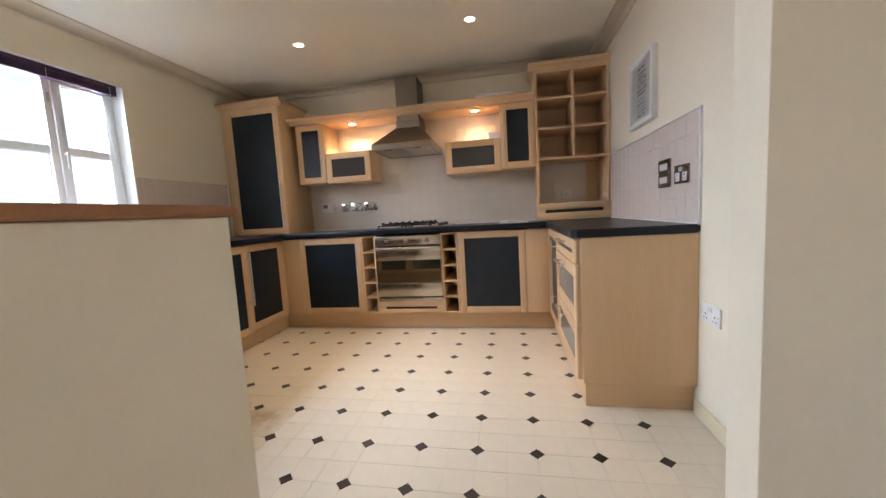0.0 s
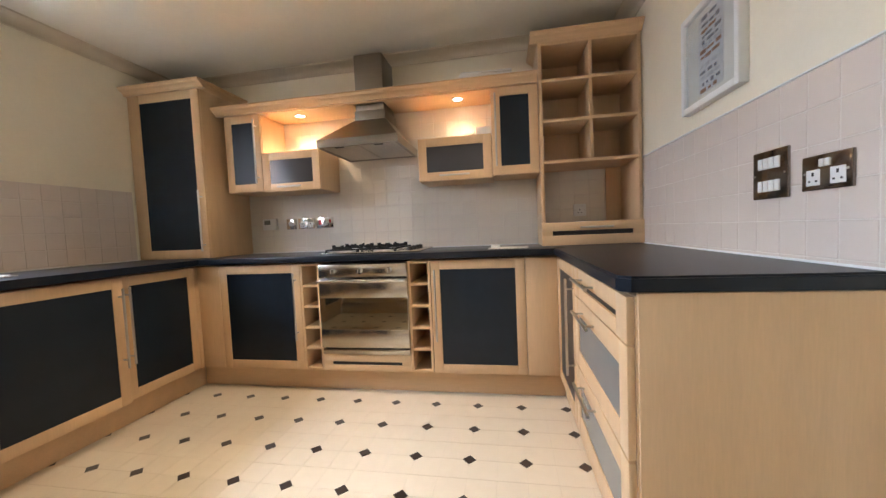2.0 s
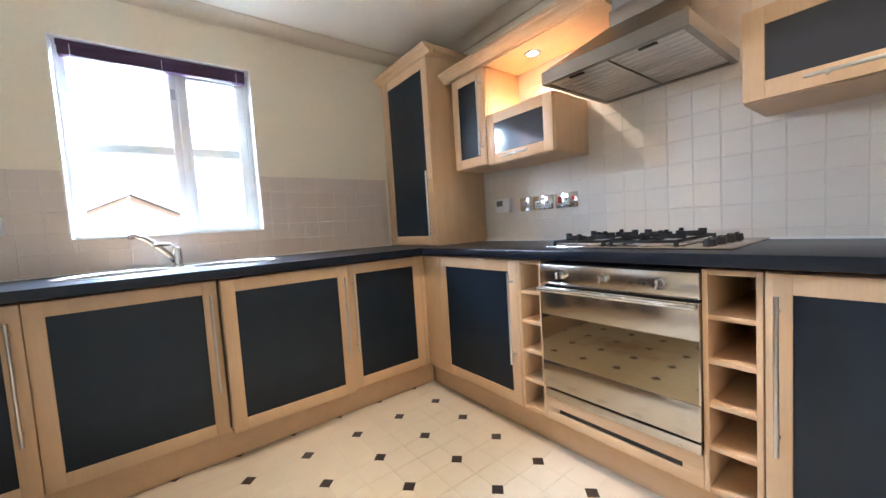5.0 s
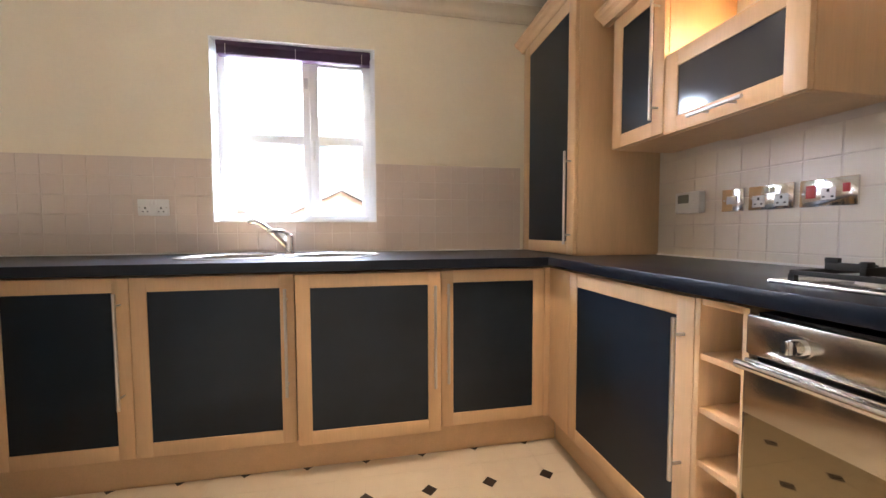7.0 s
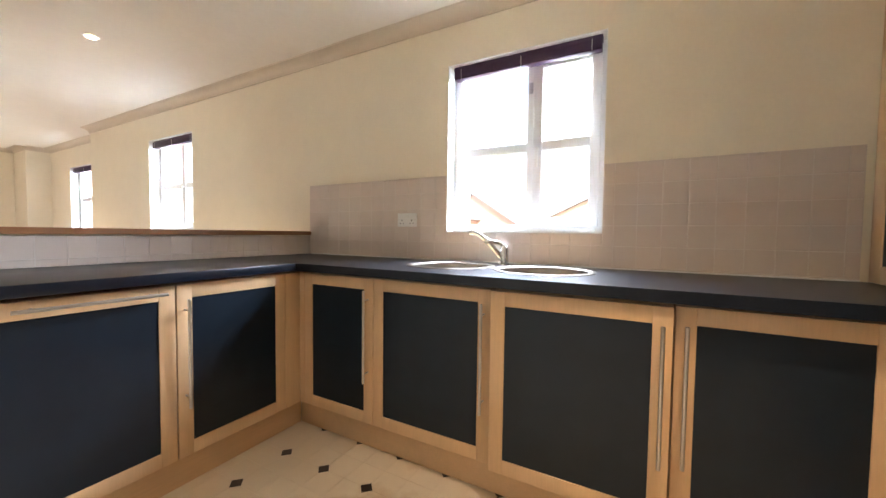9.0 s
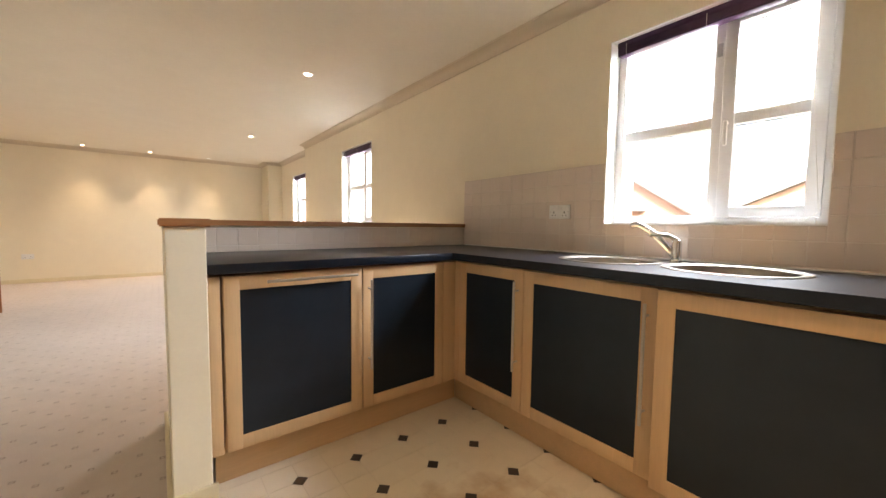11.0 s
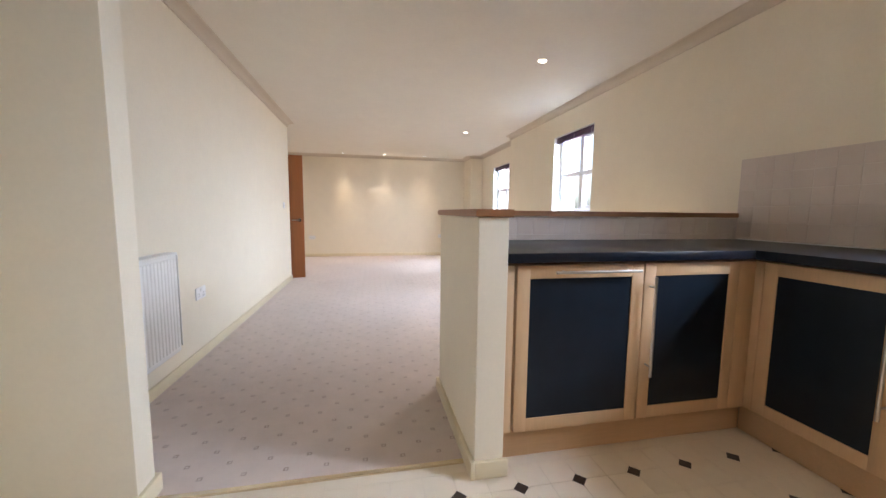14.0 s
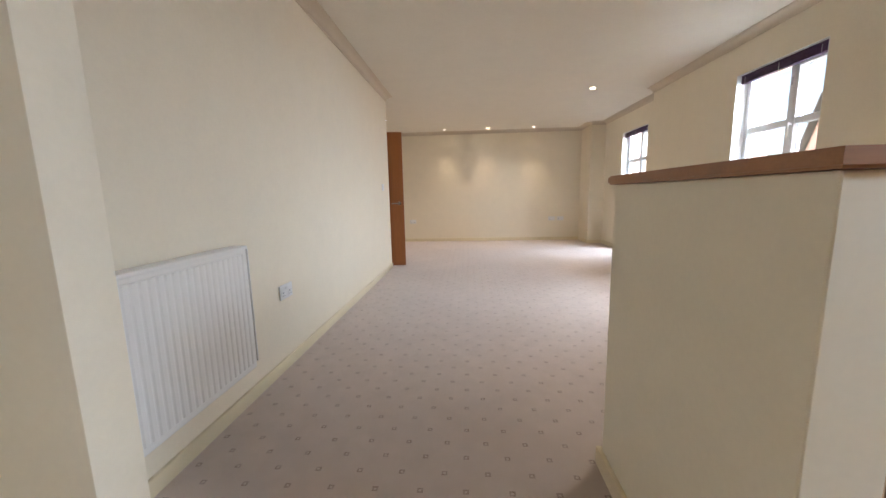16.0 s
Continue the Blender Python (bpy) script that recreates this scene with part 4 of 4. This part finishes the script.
# ---- picture ----
def picture():
    e = base("framed_picture", pose(XR - 0.001, 2.778, 1.702, 0, 0, RT), "white framed print with grey and brown shapes", "picture")
    w, h, t, d = 0.405, 0.405, 0.026, 0.034
    bm = bmesh.new()
    for a in ((-w / 2, -h / 2, -w / 2 + t, h / 2), (w / 2 - t, -h / 2, w / 2, h / 2), (-w / 2 + t, -h / 2, w / 2 - t, -h / 2 + t), (-w / 2 + t, h / 2 - t, w / 2 - t, h / 2)):
        bx(bm, a[0], -d, a[1], a[2], 0, a[3], 0.002)
    done("frame", bm, WHITE, e, True)
    box("mount", -w / 2 + t, -0.016, -h / 2 + t, w / 2 - t, -0.012, h / 2 - t, PAPER, 0, e)
    box("print", -0.085, -0.0185, -0.150, 0.085, -0.0165, 0.150, PRINT, 0, e)
    marks = random.Random(5)
    for mat, rows in ((SLATE, (0.140, 0.112, 0.070, 0.048, -0.070, -0.115)), (BROWN, (0.012, -0.010, 0.090, -0.140)), (GREY, (0.030, -0.045, -0.092))):
        bm = bmesh.new()
        for z in rows:
            u = -0.072 + marks.uniform(0, 0.02)
            while u < 0.055:
                l2 = marks.uniform(0.012, 0.05)
                bx(bm, u, -0.0200, z - marks.uniform(0.004, 0.009), min(u + l2, 0.076), -0.0186, z + marks.uniform(0.003, 0.008))
                u += l2 + marks.uniform(0.008, 0.02)
        done("printed_marks", bm, mat, e)
    gl = box("glass", -w / 2 + t, -0.024, -h / 2 + t, w / 2 - t, -0.022, h / 2 - t, GLASS, 0, e)
    gl.visible_shadow = False


picture()


# ---- radiator ----
def radiator():
    e = base("radiator", pose(XR - 0.03, 0.090, 0.225), "white ribbed panel radiator fixed to cream wall", "radiator")
    ln, h = 0.86, 0.585
    n = 26
    bm = bmesh.new()
    prof = []
    for k in range(n):
        y = 0.012 + (ln - 0.024) * k / n
        p = (ln - 0.024) / n
        prof += [(-0.0605, y), (-0.064, y + p * 0.20), (-0.064, y + p * 0.66), (-0.0605, y + p * 0.86)]
    outline = [(-0.040, 0.004)] + [(-0.0605, 0.004)] + prof + [(-0.0605, ln - 0.004), (-0.040, ln - 0.004)]
    prism(bm, outline, "z", 0.03, h - 0.03)
    bx(bm, -0.060, 0, 0, -0.040, ln, 0.031, 0.006)
    bx(bm, -0.060, 0, h - 0.031, -0.040, ln, h, 0.006)
    done("panel", bm, RADWHITE, e)
    g = bmesh.new()
    bx(g, -0.0395, 0.02, 0.03, 0.0, ln - 0.02, h - 0.012, 0.003)
    done("convector", g, RADWHITE, e, True)
    g = bmesh.new()
    bx(g, -0.066, -0.004, h - 0.010, 0.004, ln + 0.004, h + 0.006, 0.003)
    bx(g, -0.066, -0.004, 0.03, -0.036, 0.0, h - 0.01)
    done("grille", g, RADWHITE, e, True)
    v = bmesh.new()
    cyl(v, (-0.035, -0.03, 0.045), (-0.035, 0.01, 0.045), 0.012)
    cyl(v, (-0.035, -0.022, 0.03), (-0.035, -0.022, 0.06), 0.011)
    done("valve", v, CHROME, e, True)
    k = bmesh.new()
    for y in (0.15, 0.70):
        bx(k, 0.0, y, 0.06, 0.0295, y + 0.03, h - 0.06)
    done("bracket", k, NICKEL, e)


radiator()


# ---- door of the living room, standing open ----
def living_door():
    e = base("living_room_door", pose(1.765, YC - 0.025, 0.012, 0, 0, 188), "flush cherry wood door standing open", "door")
    bm = bmesh.new()
    bx(bm, 0, 0, 0, 0.762, 0.040, 1.905, 0.002)
    done("leaf", bm, DOORWOOD, e, True)
    for s, y in ((1, 0.040), (-1, 0.0)):
        k = bmesh.new()
        cyl(k, (0.70, y, 0.91), (0.70, y + s * 0.008, 0.91), 0.026, seg=24)
        cyl(k, (0.70, y, 0.91), (0.70, y + s * 0.05, 0.91), 0.010)
        cyl(k, (0.706, y + s * 0.048, 0.91), (0.59, y + s * 0.048, 0.91), 0.010)
        done("lever_handle", k, CHROME, e, True)


living_door()


# ---- downlights ----
def downlight(x, y, z, power, size, label, group):
    e = base("downlight", pose(x, y, z), label, "downlight", group)
    bm = bmesh.new()
    lathe(bm, [(0.030, -0.001), (0.032, -0.005), (0.044, -0.004), (0.046, -0.0005)], (0, 0, 0), 28)
    done("bezel", bm, WHITE if z > 2 else CHROME, e, True)
    bm = bmesh.new()
    lathe(bm, [(0, -0.0015), (0.029, -0.0015), (0.0302, -0.0008)], (0, 0, 0), 24)
    done("bulb", bm, LAMP, e)
    lamp = new("lamp", bpy.data.lights.new("lamp", "SPOT"))
    lamp.data.energy = power
    lamp.data.color = WARM
    lamp.data.spot_size = radians(size)
    lamp.data.spot_blend = 1.0
    lamp.data.shadow_soft_size = 0.025
    lamp.parent = e
    lamp.matrix_basis = pose(0, 0, -0.012)


for x, y in ((-1.18, 2.93), (0.122, 2.94), (-1.47, -0.55), (-1.545, -3.40), (1.535, -4.90)):
    downlight(x, y, H, SPOT_POWER, 98, "lit recessed white ceiling downlight", "ceiling downlights")
for x in (0.565, -0.335, -1.26):
    downlight(x, YF + 0.30, H, SPOT_POWER, 64, "lit recessed white ceiling downlight", "ceiling downlights")
for x, p in ((-1.14, 0.9), (0.06, 0.42)):
    downlight(x, 3.72, 1.947, NICHE_POWER * p, 130, "small lit downlight under the maple canopy", "canopy downlights")


# ---- loose things ----
bk = base("paper_stack", pose(0.10, 3.492, 2.002, 0, 0, 3), "few papers and brochures lying on the canopy", "papers")
for k, (w, d, a) in enumerate(((0.33, 0.21, 0), (0.30, 0.20, 4), (0.32, 0.21, -2), (0.27, 0.20, 3))):
    bm = bmesh.new()
    bx(bm, 0, 0, 0, w, d, 0.008, 0.001)
    done("brochure", bm, PAPER, bk, True, at=pose(0.005 * k, 0.004 * k, 0.0085 * k, 0, 0, a))
bm = bmesh.new()
bx(bm, 0.0, 0.0, 0.0, 0.24, 0.15, 0.006, 0.002)
tagged(done("instruction_sheet", bm, PAPER, smooth=True, at=pose(0.25, 3.385, 0.911, 0, 0, -3)), "white leaflet lying flat on black worktop", "leaflet")
bm = bmesh.new()
bx(bm, 0, 0, 0, 0.055, 0.035, 0.018, 0.004)
tagged(done("small_box", bm, WHITE, smooth=True, at=pose(0.27, 3.42, 0.918, 0, 0, 10)), "little white plastic cap on the leaflet", "cap")
bm = bmesh.new()
bx(bm, 0, 0, 0, 0.10, 0.06, 0.055, 0.006)
tagged(done("transformer", bm, WHITE, smooth=True, at=pose(0.185, 3.60, 1.661, 0, 0, 8)), "small white transformer box on flap cabinet", "transformer")


# ---- wall tiles ----
def tile_mesh(w, h, mat):
    bm = bmesh.new()
    bx(bm, -w / 2, -0.0045, -h / 2, w / 2, 0.0, h / 2)
    front = [e for e in bm.edges if all(v.co.y < -0.004 for v in e.verts)]
    bmesh.ops.bevel(bm, geom=front, offset=0.0018, segments=1, affect="EDGES")
    me = bpy.data.meshes.new("tile")
    bm.to_mesh(me)
    bm.free()
    me.materials.append(mat)
    return me


PITCH = 0.1
TILE_MESHES = {}


def tiled(name, m, width, z0, z1, holes, label, drop, mat=TILE_SHADED):
    """A tiled area on a wall: the bed of grout and its tiles. holes: (u0, u1, z0, z1) left bare; drop: stretches nothing can be seen of."""
    bed = bmesh.new()
    us = sorted({0.0, width, *[u for h in holes for u in h[:2] if 0 < u < width]})
    for a, b2 in zip(us, us[1:]):
        spans = [(z0, z1)]
        for h in holes:
            if h[0] < (a + b2) / 2 < h[1]:
                spans = [(p, q) for s0, s1 in spans for p, q in ((s0, min(s1, h[2])), (max(s0, h[3]), s1)) if q > p]
        for p, q in spans:
            bx(bed, a, -0.005, p, b2, -0.0003, q)
    e = tagged(done(name, bed, GROUT, at=m), label, "tiling", kind="structure")
    nu = int(math.ceil(width / PITCH))
    nz = int(math.ceil((z1 - z0) / PITCH))
    for i in range(nu):
        for j in range(nz):
            ua, ub = i * PITCH, min((i + 1) * PITCH, width)
            za, zb = z1 - (j + 1) * PITCH, z1 - j * PITCH
            za = max(za, z0)
            cells = [(ua, ub, za, zb)]
            for h in holes:
                nxt = []
                for c in cells:
                    if c[1] <= h[0] or c[0] >= h[1] or c[3] <= h[2] or c[2] >= h[3]:
                        nxt.append(c)
                        continue
                    if c[0] < h[0]:
                        nxt.append((c[0], h[0], c[2], c[3]))
                    if c[1] > h[1]:
                        nxt.append((h[1], c[1], c[2], c[3]))
                    lo, hi = max(c[0], h[0]), min(c[1], h[1])
                    if c[2] < h[2]:
                        nxt.append((lo, hi, c[2], h[2]))
                    if c[3] > h[3]:
                        nxt.append((lo, hi, h[3], c[3]))
                cells = nxt
            for c in cells:
                w, h2 = c[1] - c[0] - 0.0025, c[3] - c[2] - 0.0025
                um, zm = (c[0] + c[1]) / 2, (c[2] + c[3]) / 2
                if w < 0.008 or h2 < 0.008 or any(q[0] < um < q[1] and q[2] < zm < q[3] for q in drop):
                    continue
                key = (round(w, 3), round(h2, 3), mat)
                if key not in TILE_MESHES:
                    TILE_MESHES[key] = tile_mesh(*key)
                t = new("tile", TILE_MESHES[key])
                t.parent = e
                t.matrix_basis = pose(um, -0.002, zm, random.uniform(-0.25, 0.25), 0, random.uniform(-0.25, 0.25))
    return e


tiled("tiles_kitchen_end", pose(-1.75, YB, 0), 2.985, 0.911, 1.951, [], "pale glazed square wall tiles behind the hob", [(0.08, 0.366, 1.40, 2), (0.366, 0.83, 1.40, 1.65), (1.59, 2.04, 1.40, 1.65), (2.06, 2.33, 1.40, 2), (2.37, 3, 1.46, 2), (2.37, 3, 0.9, 1.05)], TILE_LIT)
tiled("tiles_window_side", pose(XL, 0.497, 0, 0, 0, 90), 2.943, 0.911, 1.422, [(W1[0] - 0.497, W1[1] - 0.497, W1[2], W1[3])], "glazed wall tiles above the worktop, coloured darker for shade", [])
tiled("tiles_socket_side", pose(XR, 3.528, 0, 0, 0, -90), 1.435, 0.911, 1.425, [], "pale glazed wall tiles above the peninsula worktop", [])
tiled("tiles_half_wall", pose(-0.541, 0.4952, 0, 0, 0, 180), 1.835, 0.911, 1.044, [], "pale glazed tiles on the low wall", [])
tr = bmesh.new()
bx(tr, XR - 0.013, 2.085, 0.911, XR - 0.0005, 2.093, 1.430, 0.002)
bx(tr, XR - 0.012, 2.093, 1.4255, XR - 0.0005, 3.528, 1.431, 0.001)
tagged(done("tile_trim", tr, WHITE), "white plastic tile edging strip", "trim", kind="structure")


# ---- vinyl floor squares and dark diamonds ----
def flat_piece(name, outline, top, mat, bev):
    bm = bmesh.new()
    prism(bm, outline, "z", -0.0024, top)
    if bev:
        up = [e for e in bm.edges if all(v.co.z > top - 1e-5 for v in e.verts)]
        bmesh.ops.bevel(bm, geom=up, offset=bev, segments=1, affect="EDGES")
    bmesh.ops.recalc_face_normals(bm, faces=bm.faces[:])
    me = bpy.data.meshes.new(name)
    bm.to_mesh(me)
    bm.free()
    me.materials.append(mat)
    return me


vf = tagged(box("vinyl_floor", -1.86, 1.02, -0.00245, XR, 3.42, -0.0012, VGROUT), "cream vinyl floor with dark diamond insets", "floor", kind="structure")
P = 0.125
q = P / 2 - 0.0006
square = flat_piece("vinyl_square", [(-q, -q), (q, -q), (q, q), (-q, q)], 0.0, VINYL, 0.0007)
rest = bmesh.new()
for i in range(-17, 9):
    for j in range(-14, 7):
        x, y = 0.165 + (i + 0.5) * P, 2.735 + (j + 0.5) * P
        x0, x1, y0, y1 = x - P / 2, x + P / 2, y - P / 2, y + P / 2
        if x0 < -1.87 or y1 > 3.44 or x1 > XR + 0.12:
            continue
        if x0 > -1.5 and x1 < XR and 1.08 < y0 and y1 < 2.70:
            t = new("vinyl_square", square)
            t.parent = vf
            t.location = (x, y, 0)
        else:
            bx(rest, x0 + 0.0006, max(y0, 1.03 if x1 < -0.56 else 1.05) + 0.0006, -0.0011, min(x1, XR) - 0.0006, y1 - 0.0006, 0.0)
tagged(done("vinyl_squares", rest, VINYL, vf), kind="stuff")
r = 0.0315
diamond = flat_piece("dark_diamond", [(-r, 0), (0, -r), (r, 0), (0, r)], 0.0009, DIAM, 0)
for i in range(-8, 5):
    for j in range(-7, 4):
        x, y = 0.165 + i * 0.25, 2.735 + j * 0.25
        if x < -1.88 or x > XR - 0.03 or y > 3.40 or y < 1.08:
            continue
        if x > 0.72 and y > 2.13:
            continue
        t = new("dark_diamond", diamond)
        t.parent = vf
        t.location = (x, y, 0)
